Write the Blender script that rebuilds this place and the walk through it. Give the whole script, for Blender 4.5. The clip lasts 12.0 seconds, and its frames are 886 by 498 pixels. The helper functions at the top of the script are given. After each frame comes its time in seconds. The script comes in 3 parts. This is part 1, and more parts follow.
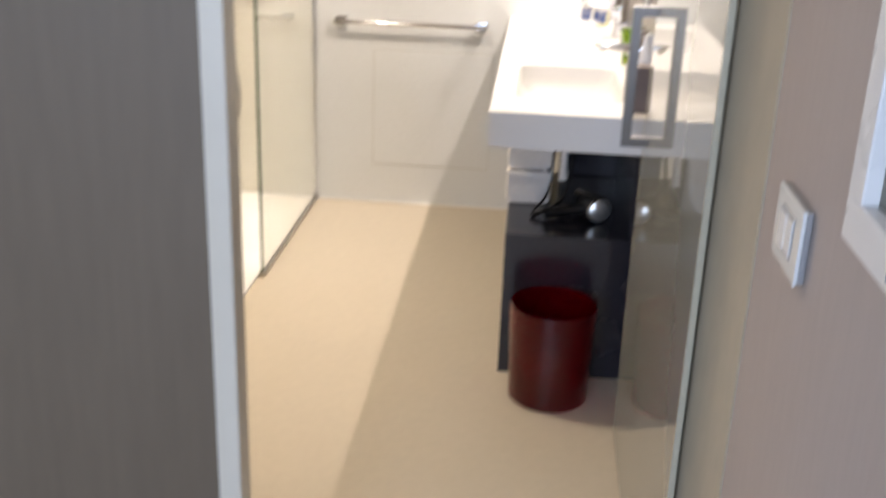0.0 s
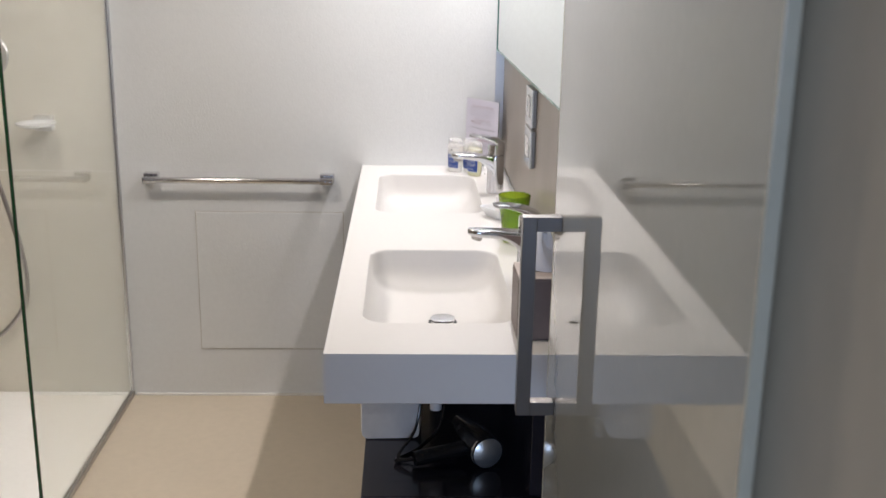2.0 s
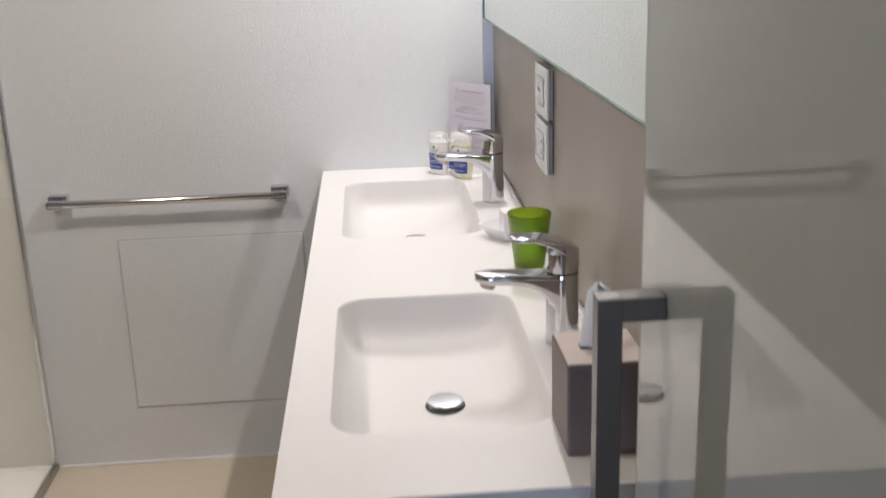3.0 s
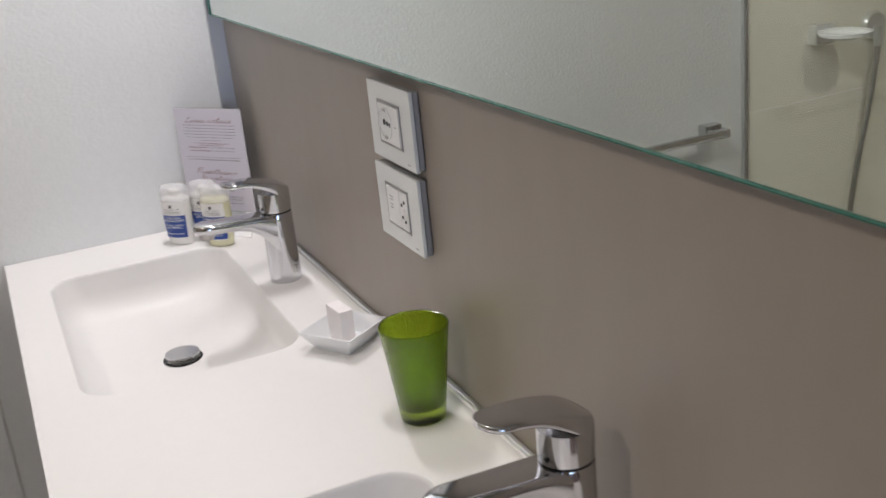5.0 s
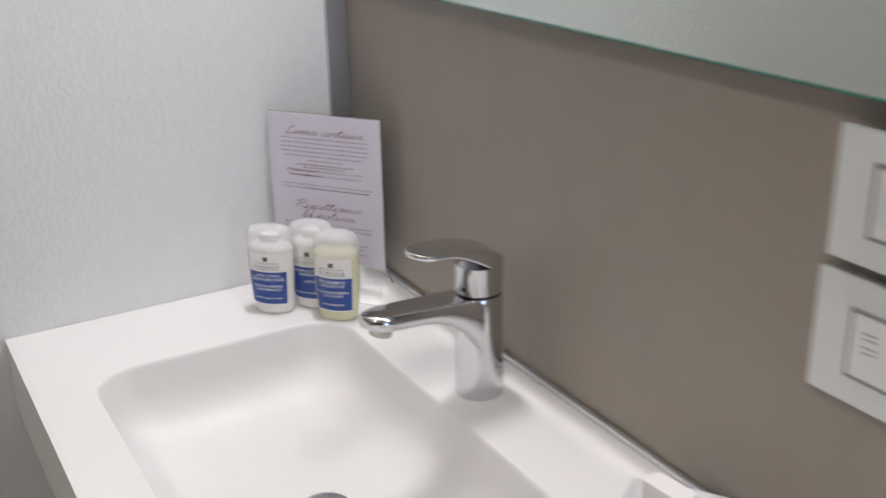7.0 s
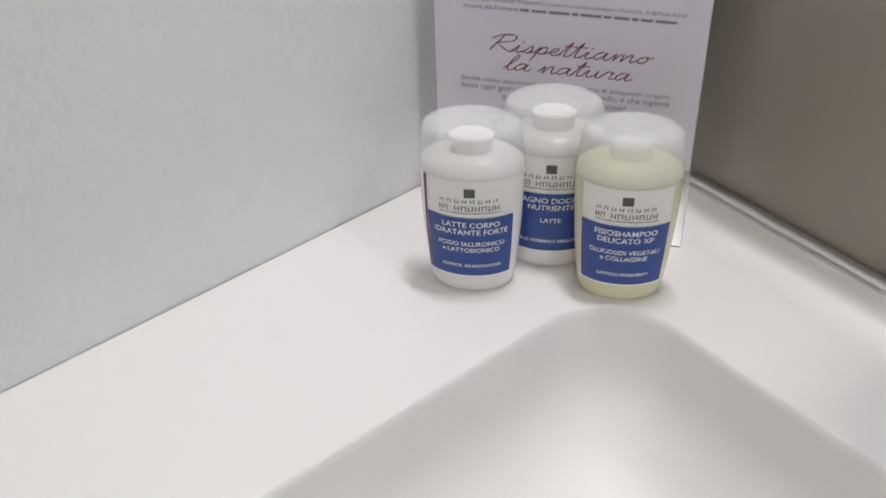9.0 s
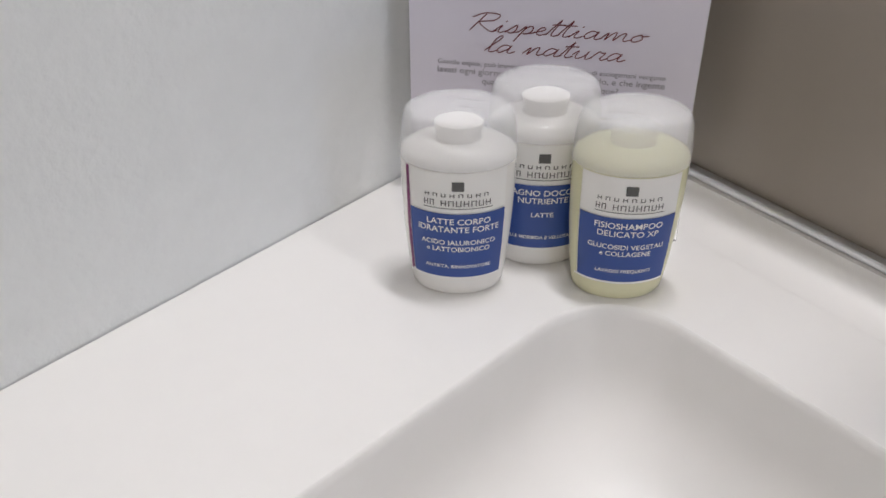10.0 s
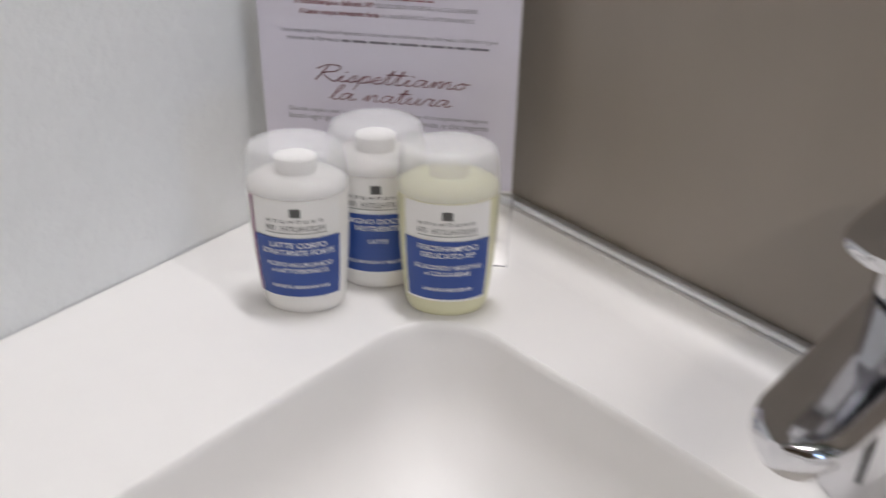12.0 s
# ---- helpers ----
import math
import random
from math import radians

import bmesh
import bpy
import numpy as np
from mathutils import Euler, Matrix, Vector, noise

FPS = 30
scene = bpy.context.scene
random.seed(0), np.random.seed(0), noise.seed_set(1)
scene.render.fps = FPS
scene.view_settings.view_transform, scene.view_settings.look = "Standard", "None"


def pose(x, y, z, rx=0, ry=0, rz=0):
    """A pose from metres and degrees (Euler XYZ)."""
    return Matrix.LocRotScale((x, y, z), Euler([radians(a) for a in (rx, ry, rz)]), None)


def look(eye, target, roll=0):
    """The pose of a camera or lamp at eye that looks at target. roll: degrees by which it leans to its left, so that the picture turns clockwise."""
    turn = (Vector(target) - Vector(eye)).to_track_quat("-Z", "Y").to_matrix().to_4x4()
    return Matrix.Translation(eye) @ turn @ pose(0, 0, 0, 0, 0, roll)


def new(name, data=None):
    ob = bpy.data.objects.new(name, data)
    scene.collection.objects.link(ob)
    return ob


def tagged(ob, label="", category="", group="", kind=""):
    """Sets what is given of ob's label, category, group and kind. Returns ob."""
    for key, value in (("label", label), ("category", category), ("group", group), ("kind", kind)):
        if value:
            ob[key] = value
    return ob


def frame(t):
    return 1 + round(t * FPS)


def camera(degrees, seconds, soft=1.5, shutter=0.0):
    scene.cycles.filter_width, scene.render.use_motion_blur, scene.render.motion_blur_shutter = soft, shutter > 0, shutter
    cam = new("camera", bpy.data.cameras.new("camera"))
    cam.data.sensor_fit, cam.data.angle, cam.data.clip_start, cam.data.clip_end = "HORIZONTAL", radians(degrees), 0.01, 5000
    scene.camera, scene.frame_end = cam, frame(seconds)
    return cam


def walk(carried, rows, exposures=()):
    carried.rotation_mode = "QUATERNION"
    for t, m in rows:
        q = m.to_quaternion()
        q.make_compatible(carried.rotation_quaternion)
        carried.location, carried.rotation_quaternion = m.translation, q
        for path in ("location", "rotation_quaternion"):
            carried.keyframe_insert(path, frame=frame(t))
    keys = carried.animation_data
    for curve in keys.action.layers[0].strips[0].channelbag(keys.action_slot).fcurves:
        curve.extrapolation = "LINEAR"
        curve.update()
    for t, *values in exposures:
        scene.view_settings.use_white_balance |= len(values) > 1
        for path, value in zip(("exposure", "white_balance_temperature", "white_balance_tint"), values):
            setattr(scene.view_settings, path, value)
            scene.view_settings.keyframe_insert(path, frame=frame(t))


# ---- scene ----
cam = camera(45.3, 12.0, shutter=0.5)
EXPOSURES = [(0.0, 0.98, 7600, 12), (0.5, 0.70, 7300, 11), (1.0, 0.25, 6900, 11), (1.5, 0.05, 6750, 11), (2.0, 0.17, 6700, 11), (2.5, 0.14, 6750, 12), (3.0, 0.0, 6700, 12), (3.7, -0.15, 6700, 12), (5.3, -0.25, 6550, 11), (7.5, -0.29, 6450, 10), (9.3, -0.4, 6480, 9), (12.0, -0.37, 6480, 10)]
PATH = [
    (0, (-0.366, -4.394, 1.445), (-0.514, -2.526, 0.745), 2.1),
    (0.5, (-0.385, -4.221, 1.482), (-0.327, -2.293, 0.956), 0.5),
    (1, (-0.393, -4.019, 1.493), (-0.266, -2.074, 1.045), 0.3),
    (1.5, (-0.341, -3.737, 1.52), (-0.259, -1.791, 1.069), 1.0),
    (2, (-0.33, -3.496, 1.519), (-0.257, -1.571, 0.98), 1.0),
    (2.5, (-0.35, -3.133, 1.475), (-0.245, -1.227, 0.879), -0.7),
    (3, (-0.338, -2.8, 1.447), (-0.214, -0.89, 0.866), -1.8),
    (3.5, (-0.299, -2.535, 1.469), (-0.15, -0.624, 0.895), 0.2),
    (3.7, (-0.291, -2.443, 1.471), (-0.105, -0.538, 0.888), 0.7),
    (5.3, (-0.463, -1.897, 1.41), (0.324, -0.181, 0.751), -6.2),
    (5.5, (-0.468, -1.837, 1.407), (0.341, -0.119, 0.778), -5.7),
    (6, (-0.529, -1.684, 1.414), (0.359, -0.002, 0.795), -2.0),
    (6.5, (-0.535, -1.497, 1.389), (0.363, 0.163, 0.726), -0.5),
    (7, (-0.586, -1.246, 1.38), (0.342, 0.368, 0.649), -1.2),
    (7.5, (-0.556, -0.957, 1.336), (0.338, 0.607, 0.467), -0.9),
    (7.7, (-0.526, -0.859, 1.314), (0.327, 0.696, 0.39), -1.4),
    (9.3, (-0.476, -0.429, 1.219), (0.516, 0.744, -0.061), -1.5),
    (9.5, (-0.476, -0.419, 1.205), (0.544, 0.742, -0.065), -0.9),
    (10, (-0.476, -0.407, 1.206), (0.597, 0.719, -0.051), -0.1),
    (10.5, (-0.476, -0.412, 1.209), (0.625, 0.716, -0.022), -0.0),
    (11, (-0.476, -0.414, 1.217), (0.651, 0.697, -0.005), 0.3),
    (11.5, (-0.476, -0.424, 1.217), (0.680, 0.695, 0.029), 0.5),
    (12, (-0.478, -0.508, 1.224), (0.708, 0.632, 0.083), 1.0),
]
walk(cam, [(t, look(eye, target, roll)) for t, eye, target, roll in PATH], EXPOSURES)

# ---- world and light ----
world = bpy.data.worlds.new("sky")
scene.world = world
world.use_nodes = True
_sky = world.node_tree.nodes.new("ShaderNodeTexSky")
_sky.sky_type = "NISHITA"
_sky.sun_disc = False
_sky.sun_elevation = radians(40)
_sky.sun_rotation = radians(20)
world.node_tree.links.new(_sky.outputs[0], world.node_tree.nodes["Background"].inputs[0])
world.node_tree.nodes["Background"].inputs[1].default_value = 0.1


def area_lamp(name, m, width, height, watts, colour):
    data = bpy.data.lights.new(name, "AREA")
    data.shape, data.size, data.size_y, data.energy, data.color = "RECTANGLE", width, height, watts, colour
    ob = new(name, data)
    ob.matrix_world = m
    return ob


# two lamps over the mirror, a downlight in the ceiling, daylight in the bedroom window
LAMP_Y = (-0.16, -1.02)
for lamp_y, watts in zip(LAMP_Y, (8.6, 4.6)):
    area_lamp("mirror_light", look((-0.060, lamp_y, 1.945), (-0.43, lamp_y, 1.30)), 0.24, 0.024, watts, (1.0, 0.975, 1.0))
area_lamp("ceiling_light", look((-1.30, -1.50, 2.385), (-1.30, -1.50, 0.0)), 0.14, 0.14, 13, (1.0, 0.92, 0.82))
area_lamp("window_light", look((-1.5, -7.02, 1.45), (-1.5, -3.0, 1.35)), 1.96, 1.46, 66, (0.47, 0.65, 1.0))

# ---- materials ----


def material(name, colour, rough=0.5, metal=0.0, ior=1.45, vary=0.06, scale=3.0, grain=60.0, bump=0.0, bump_scale=200.0,
             stretch=(1, 1, 1), coat=0.0, rough_vary=0.05):
    """Principled surface with two scales of tone variation, uneven gloss and fine relief."""
    mat = bpy.data.materials.new(name)
    mat.use_nodes = True
    nt = mat.node_tree
    b = nt.nodes["Principled BSDF"]
    b.inputs["Roughness"].default_value, b.inputs["Metallic"].default_value = rough, metal
    b.inputs["IOR"].default_value, b.inputs["Coat Weight"].default_value = ior, coat
    b.inputs["Coat Roughness"].default_value = 0.05
    co = nt.nodes.new("ShaderNodeTexCoord")
    mp = nt.nodes.new("ShaderNodeMapping")
    mp.inputs["Scale"].default_value = stretch
    nt.links.new(co.outputs["Object"], mp.inputs["Vector"])
    big, fine = nt.nodes.new("ShaderNodeTexNoise"), nt.nodes.new("ShaderNodeTexNoise")
    for n, sc in ((big, scale), (fine, grain)):
        n.inputs["Scale"].default_value, n.inputs["Detail"].default_value = sc, 4
        nt.links.new(mp.outputs[0], n.inputs["Vector"])
    add = nt.nodes.new("ShaderNodeMath")
    add.operation = "ADD"
    half = nt.nodes.new("ShaderNodeMath")
    half.operation, half.inputs[1].default_value = "MULTIPLY", 0.5
    nt.links.new(big.outputs[0], add.inputs[0])
    nt.links.new(fine.outputs[0], add.inputs[1])
    nt.links.new(add.outputs[0], half.inputs[0])
    ramp = nt.nodes.new("ShaderNodeMapRange")
    ramp.inputs[1].default_value, ramp.inputs[2].default_value = 0.3, 0.7
    ramp.inputs[3].default_value, ramp.inputs[4].default_value = 1 - vary, 1 + vary
    nt.links.new(half.outputs[0], ramp.inputs[0])
    mul = nt.nodes.new("ShaderNodeVectorMath")
    mul.operation = "SCALE"
    mul.inputs[0].default_value = colour
    nt.links.new(ramp.outputs[0], mul.inputs["Scale"])
    nt.links.new(mul.outputs[0], b.inputs["Base Color"])
    if rough_vary:
        rr = nt.nodes.new("ShaderNodeMapRange")
        rr.inputs[1].default_value, rr.inputs[2].default_value = 0.3, 0.7
        rr.inputs[3].default_value, rr.inputs[4].default_value = max(0.0, rough - rough_vary), rough + rough_vary
        nt.links.new(big.outputs[0], rr.inputs[0])
        nt.links.new(rr.outputs[0], b.inputs["Roughness"])
    if bump:
        tex = nt.nodes.new("ShaderNodeTexNoise")
        tex.inputs["Scale"].default_value, tex.inputs["Detail"].default_value = bump_scale, 3
        nt.links.new(co.outputs["Object"], tex.inputs["Vector"])
        bp = nt.nodes.new("ShaderNodeBump")
        bp.inputs["Strength"].default_value, bp.inputs["Distance"].default_value = 1.0, bump
        nt.links.new(tex.outputs[0], bp.inputs["Height"])
        nt.links.new(bp.outputs[0], b.inputs["Normal"])
    return mat


def glass(name, colour, rough=0.0, ior=1.45):
    mat = bpy.data.materials.new(name)
    mat.use_nodes = True
    b = mat.node_tree.nodes["Principled BSDF"]
    b.inputs["Base Color"].default_value = (*colour, 1)
    b.inputs["Transmission Weight"].default_value = 1.0
    b.inputs["Roughness"].default_value, b.inputs["IOR"].default_value = rough, ior
    return mat


def glow(name, colour, strength):
    mat = bpy.data.materials.new(name)
    mat.use_nodes = True
    b = mat.node_tree.nodes["Principled BSDF"]
    b.inputs["Base Color"].default_value = (*colour, 1)
    b.inputs["Emission Color"].default_value = (*colour, 1)
    b.inputs["Emission Strength"].default_value = strength
    return mat


M_WALL = material("embossed_white_wallcovering", (0.765, 0.78, 0.785), 0.55, vary=0.03, bump=0.0007, bump_scale=150)
M_SHOWER = material("cream_shower_panel", (0.74, 0.715, 0.625), 0.25, vary=0.03)
M_CORRIDOR = material("lilac_grey_wallcovering", (0.47, 0.405, 0.375), 0.6, vary=0.05, scale=2, stretch=(1, 1, 0.15), bump=0.0006, bump_scale=300)
M_CEILING = material("white_ceiling_paint", (0.80, 0.79, 0.77), 0.8, vary=0.02)
M_FLOOR = material("beige_resin_floor", (0.60, 0.515, 0.40), 0.36, vary=0.05, scale=2.5, grain=35, bump=0.0002, bump_scale=120)
M_CARPET = material("grey_brown_room_floor", (0.30, 0.27, 0.24), 0.7, vary=0.1)
M_PANEL = material("taupe_laminate", (0.325, 0.285, 0.247), 0.42, vary=0.045, scale=2.6, grain=14, stretch=(1, 1.6, 0.6))
M_ENTRY = material("dark_taupe_veneer", (0.145, 0.108, 0.074), 0.5, vary=0.10, scale=1.6, grain=24, stretch=(3, 3, 0.3))
M_JAMBR = material("olive_taupe_jamb", (0.45, 0.375, 0.27), 0.45, vary=0.06, stretch=(1, 1, 0.3))
M_JAMB = material("white_lacquered_jamb", (0.66, 0.60, 0.50), 0.4, vary=0.02)
M_ALU = material("satin_aluminium", (0.74, 0.75, 0.77), 0.38, 1.0, vary=0.03, grain=90, stretch=(1, 1, 0.1))
M_STEEL = material("brushed_steel", (0.45, 0.43, 0.41), 0.32, 1.0, vary=0.05, grain=120, stretch=(1, 1, 0.08))
M_HANDLE = material("bronzed_steel", (0.20, 0.185, 0.175), 0.34, 1.0, vary=0.06, grain=120, stretch=(1, 1, 0.08))
M_SATIN = material("satin_chrome", (0.74, 0.74, 0.73), 0.30, 0.85, vary=0.03)
M_CHROME = material("chrome", (0.64, 0.64, 0.66), 0.09, 1.0, vary=0.01, rough_vary=0.02)
M_WASTE = material("soft_chrome", (0.62, 0.62, 0.63), 0.24, 1.0, vary=0.02)
M_SOLID = material("white_solid_surface", (0.77, 0.755, 0.74), 0.42, vary=0.012, scale=4)
M_JOINT = material("grey_shadow_joint", (0.60, 0.585, 0.555), 0.7, vary=0.05)
M_TRAY = material("white_shower_tray", (0.80, 0.79, 0.75), 0.4, vary=0.03)
M_SILICONE = material("white_sealant", (0.82, 0.80, 0.76), 0.5, vary=0.04)
M_DOORGLASS = material("taupe_back_painted_glass", (0.335, 0.338, 0.303), 0.03, ior=1.9, vary=0.03, rough_vary=0.01)
M_DOOREDGE = material("pale_green_glass_edge", (0.46, 0.435, 0.34), 0.2, vary=0.05)
M_GREENEDGE = material("dark_green_glass_edge", (0.02, 0.07, 0.035), 0.12, vary=0.1)
M_MIRROREDGE = material("mirror_green_edge", (0.03, 0.13, 0.10), 0.2, vary=0.1)
M_MIRROR = material("silvered_mirror", (0.74, 0.79, 0.755), 0.0, 1.0, vary=0.0, rough_vary=0)
M_CLEAR = glass("clear_glass", (0.97, 0.99, 0.975))
M_ACRYLIC = glass("clear_acrylic", (0.98, 0.98, 0.98), 0.02, 1.49)
M_CAP = glass("frosted_clear_cap", (0.96, 0.96, 0.97), 0.14, 1.4)
_nt = M_CAP.node_tree
_pb = _nt.nodes["Principled BSDF"]
_pb.inputs["Transmission Weight"].default_value = 0.0
_clear, _mix = _nt.nodes.new("ShaderNodeBsdfTransparent"), _nt.nodes.new("ShaderNodeMixShader")
_mix.inputs[0].default_value = 0.25
_nt.links.new(_clear.outputs[0], _mix.inputs[1])
_nt.links.new(_pb.outputs[0], _mix.inputs[2])
_nt.links.new(_mix.outputs[0], _nt.nodes["Material Output"].inputs[0])
M_GREENGLASS = glass("green_tumbler_glass", (0.44, 0.62, 0.04), 0.03, 1.48)
_nt = M_GREENGLASS.node_tree
_wave, _bp = _nt.nodes.new("ShaderNodeTexNoise"), _nt.nodes.new("ShaderNodeBump")
_wave.inputs["Scale"].default_value = 38
_bp.inputs["Strength"].default_value, _bp.inputs["Distance"].default_value = 0.5, 0.004
_nt.links.new(_wave.outputs[0], _bp.inputs["Height"])
_nt.links.new(_bp.outputs[0], _nt.nodes["Principled BSDF"].inputs["Normal"])
M_RED = glass("red_plastic", (0.46, 0.0008, 0.016), 0.10, 1.45)
_nt = M_RED.node_tree
_nt.nodes["Principled BSDF"].inputs["Transmission Weight"].default_value = 0.92
_cells, _bp = _nt.nodes.new("ShaderNodeTexVoronoi"), _nt.nodes.new("ShaderNodeBump")
_cells.inputs["Scale"].default_value = 26
_bp.inputs["Strength"].default_value, _bp.inputs["Distance"].default_value = 0.22, 0.006
_nt.links.new(_cells.outputs[0], _bp.inputs["Height"])
_nt.links.new(_bp.outputs[0], _nt.nodes["Principled BSDF"].inputs["Normal"])
M_DARK = material("midnight_lacquer", (0.018, 0.017, 0.024), 0.25, vary=0.15, coat=0.3)
M_BLACK = material("black_plastic", (0.012, 0.012, 0.013), 0.22, vary=0.1)
M_TOWEL = material("white_terry", (0.80, 0.79, 0.78), 0.9, vary=0.05, bump=0.002, bump_scale=400)
M_WHITEPL = material("white_plastic", (0.80, 0.80, 0.80), 0.3, vary=0.015)
M_PLATEGLASS = material("white_glass_plate", (0.74, 0.76, 0.76), 0.08, vary=0.01, rough_vary=0.02)
M_GREYRIM = material("grey_plate_edge", (0.30, 0.30, 0.31), 0.35, vary=0.05)
M_CERAMIC = material("white_ceramic", (0.82, 0.83, 0.84), 0.12, vary=0.015)
M_SOAP = material("soap_paper", (0.84, 0.80, 0.80), 0.55, vary=0.03)
M_PAPER = material("lilac_white_card", (0.72, 0.69, 0.78), 0.45, vary=0.015)
M_INK = material("grey_ink", (0.23, 0.215, 0.25), 0.6, vary=0.05)
M_MARK = material("soft_black_ink", (0.10, 0.098, 0.095), 0.6, vary=0.05)
M_INKRED = material("wine_red_ink", (0.19, 0.045, 0.055), 0.6, vary=0.05)
M_BLUE = material("label_blue", (0.025, 0.07, 0.29), 0.35, vary=0.03)
M_LABEL = material("label_white", (0.84, 0.83, 0.81), 0.35, vary=0.01)
M_CREAM = material("white_lotion_bottle", (0.86, 0.84, 0.81), 0.22, vary=0.01)
M_SHAMPOO = material("pale_yellow_shampoo", (0.72, 0.70, 0.47), 0.12, vary=0.03)
M_TAUPEBOX = material("taupe_leatherette", (0.20, 0.155, 0.145), 0.5, vary=0.08, bump=0.0006, bump_scale=500)
M_BOXTOP = material("pale_beige_leatherette", (0.52, 0.44, 0.40), 0.5, vary=0.06, bump=0.0004, bump_scale=500)
M_TISSUE = material("white_tissue", (0.85, 0.85, 0.86), 0.8, vary=0.02)
M_PRINT = material("grey_brown_print", (0.16, 0.15, 0.115), 0.35, vary=0.85, scale=6, grain=16, stretch=(1, 1, 2.5))
M_PURPLE = material("plum_band", (0.20, 0.03, 0.13), 0.4, vary=0.03)
M_YELLOW = material("yellow_print", (0.65, 0.60, 0.05), 0.5)
M_REDINK = material("red_print", (0.55, 0.05, 0.06), 0.5)
M_GLOW = glow("lamp_diffuser", (1.0, 0.95, 0.88), 3.0)

# ---- mesh helpers ----


def part(name, bm, mat, parent=None, label="", smooth=False):
    """Link a bmesh as one mesh object under a thing or a part."""
    bmesh.ops.recalc_face_normals(bm, faces=bm.faces)
    me = bpy.data.meshes.new(name)
    bm.to_mesh(me)
    bm.free()
    me.materials.append(mat)
    if smooth:
        for p in me.polygons:
            p.use_smooth = True
        me.set_sharp_from_angle(angle=radians(38))
    ob = new(name, me)
    ob.parent = parent
    if label:
        ob["label"] = label
    return ob


def thing(name, x=0, y=0, z=0, label="", category="", group="", rz=0, kind=""):
    ob = new(name)
    ob.empty_display_size = 0.05
    ob.matrix_world = pose(x, y, z, 0, 0, rz)
    return tagged(ob, label, category, group, kind)


def box(x0, x1, y0, y1, z0, z1, bevel=0.0, seg=2, bm=None):
    bm = bm or bmesh.new()
    m = Matrix.Translation(((x0 + x1) / 2, (y0 + y1) / 2, (z0 + z1) / 2)) @ Matrix.Diagonal((abs(x1 - x0), abs(y1 - y0), abs(z1 - z0), 1))
    made = bmesh.ops.create_cube(bm, size=1, matrix=m)["verts"]
    if bevel:
        edges = list({e for v in made for e in v.link_edges})
        bmesh.ops.bevel(bm, geom=edges, offset=bevel, segments=seg, affect="EDGES", profile=0.5)
    return bm


def loft(rings, closed_ends=True, bm=None):
    """Skin a list of equal-length vertex rings."""
    bm = bm or bmesh.new()
    rows = [[bm.verts.new(p) for p in r] for r in rings]
    n = len(rows[0])
    for a, b in zip(rows, rows[1:]):
        for k in range(n):
            bm.faces.new((a[k], a[(k + 1) % n], b[(k + 1) % n], b[k]))
    if closed_ends:
        bm.faces.new(rows[0])
        bm.faces.new(rows[-1])
    return bm


def lathe(profile, n=32, closed_ends=True, bm=None, cx=0, cy=0):
    """Turn (radius, z) pairs round the z axis."""
    return loft([[(cx + r * math.cos(2 * math.pi * k / n), cy + r * math.sin(2 * math.pi * k / n), z) for k in range(n)] for r, z in profile], closed_ends, bm)


def rounded(hx, hy, r, n=8):
    """Points of a rounded rectangle, counter-clockwise."""
    pts = []
    r = min(r, hx, hy)
    for qx, qy, a in ((1, 1, 0), (-1, 1, 90), (-1, -1, 180), (1, -1, 270)):
        for k in range(n + 1):
            t = radians(a + 90 * k / n)
            pts.append((qx * (hx - r) + r * math.cos(t), qy * (hy - r) + r * math.sin(t)))
    return pts


def tube(points, radius, n=10, steps=8):
    """A round tube through the points, smoothed."""
    P = [Vector(p) for p in points]
    path = []
    for i in range(len(P) - 1):
        a, b, c, d = P[max(i - 1, 0)], P[i], P[i + 1], P[min(i + 2, len(P) - 1)]
        for k in range(steps):
            t = k / steps
            path.append(0.5 * ((2 * b) + (c - a) * t + (2 * a - 5 * b + 4 * c - d) * t * t + (3 * b - a - 3 * c + d) * t ** 3))
    path.append(P[-1])
    rings = []
    ref = None
    for i, p in enumerate(path):
        d = (path[min(i + 1, len(path) - 1)] - path[max(i - 1, 0)]).normalized()
        ref = (ref - d * ref.dot(d)).normalized() if ref else d.orthogonal().normalized()
        o = d.cross(ref)
        rings.append([p + radius * (ref * math.cos(2 * math.pi * k / n) + o * math.sin(2 * math.pi * k / n)) for k in range(n)])
    return loft(rings)


def place(bm, m):
    bm.transform(m)
    return bm


def lettering(text, size, align="CENTER", shear=0.0, spacing=1.0, thin=0.0):
    """Flat letters as a bmesh in the x-y plane, baseline at 0."""
    cu = bpy.data.curves.new("text", "FONT")
    cu.body, cu.size, cu.align_x, cu.shear, cu.space_character = text, size, align, shear, spacing
    cu.resolution_u, cu.offset = 3, -thin
    ob = bpy.data.objects.new("text", cu)
    scene.collection.objects.link(ob)
    bpy.context.view_layer.update()
    me = bpy.data.meshes.new_from_object(ob.evaluated_get(bpy.context.evaluated_depsgraph_get()))
    bm = bmesh.new()
    bm.from_mesh(me)
    bpy.data.objects.remove(ob)
    bpy.data.curves.remove(cu)
    bpy.data.meshes.remove(me)
    return bm


def join(*bms):
    out = bmesh.new()
    for b in bms:
        me = bpy.data.meshes.new("tmp")
        b.to_mesh(me)
        b.free()
        out.from_mesh(me)
        bpy.data.meshes.remove(me)
    return out


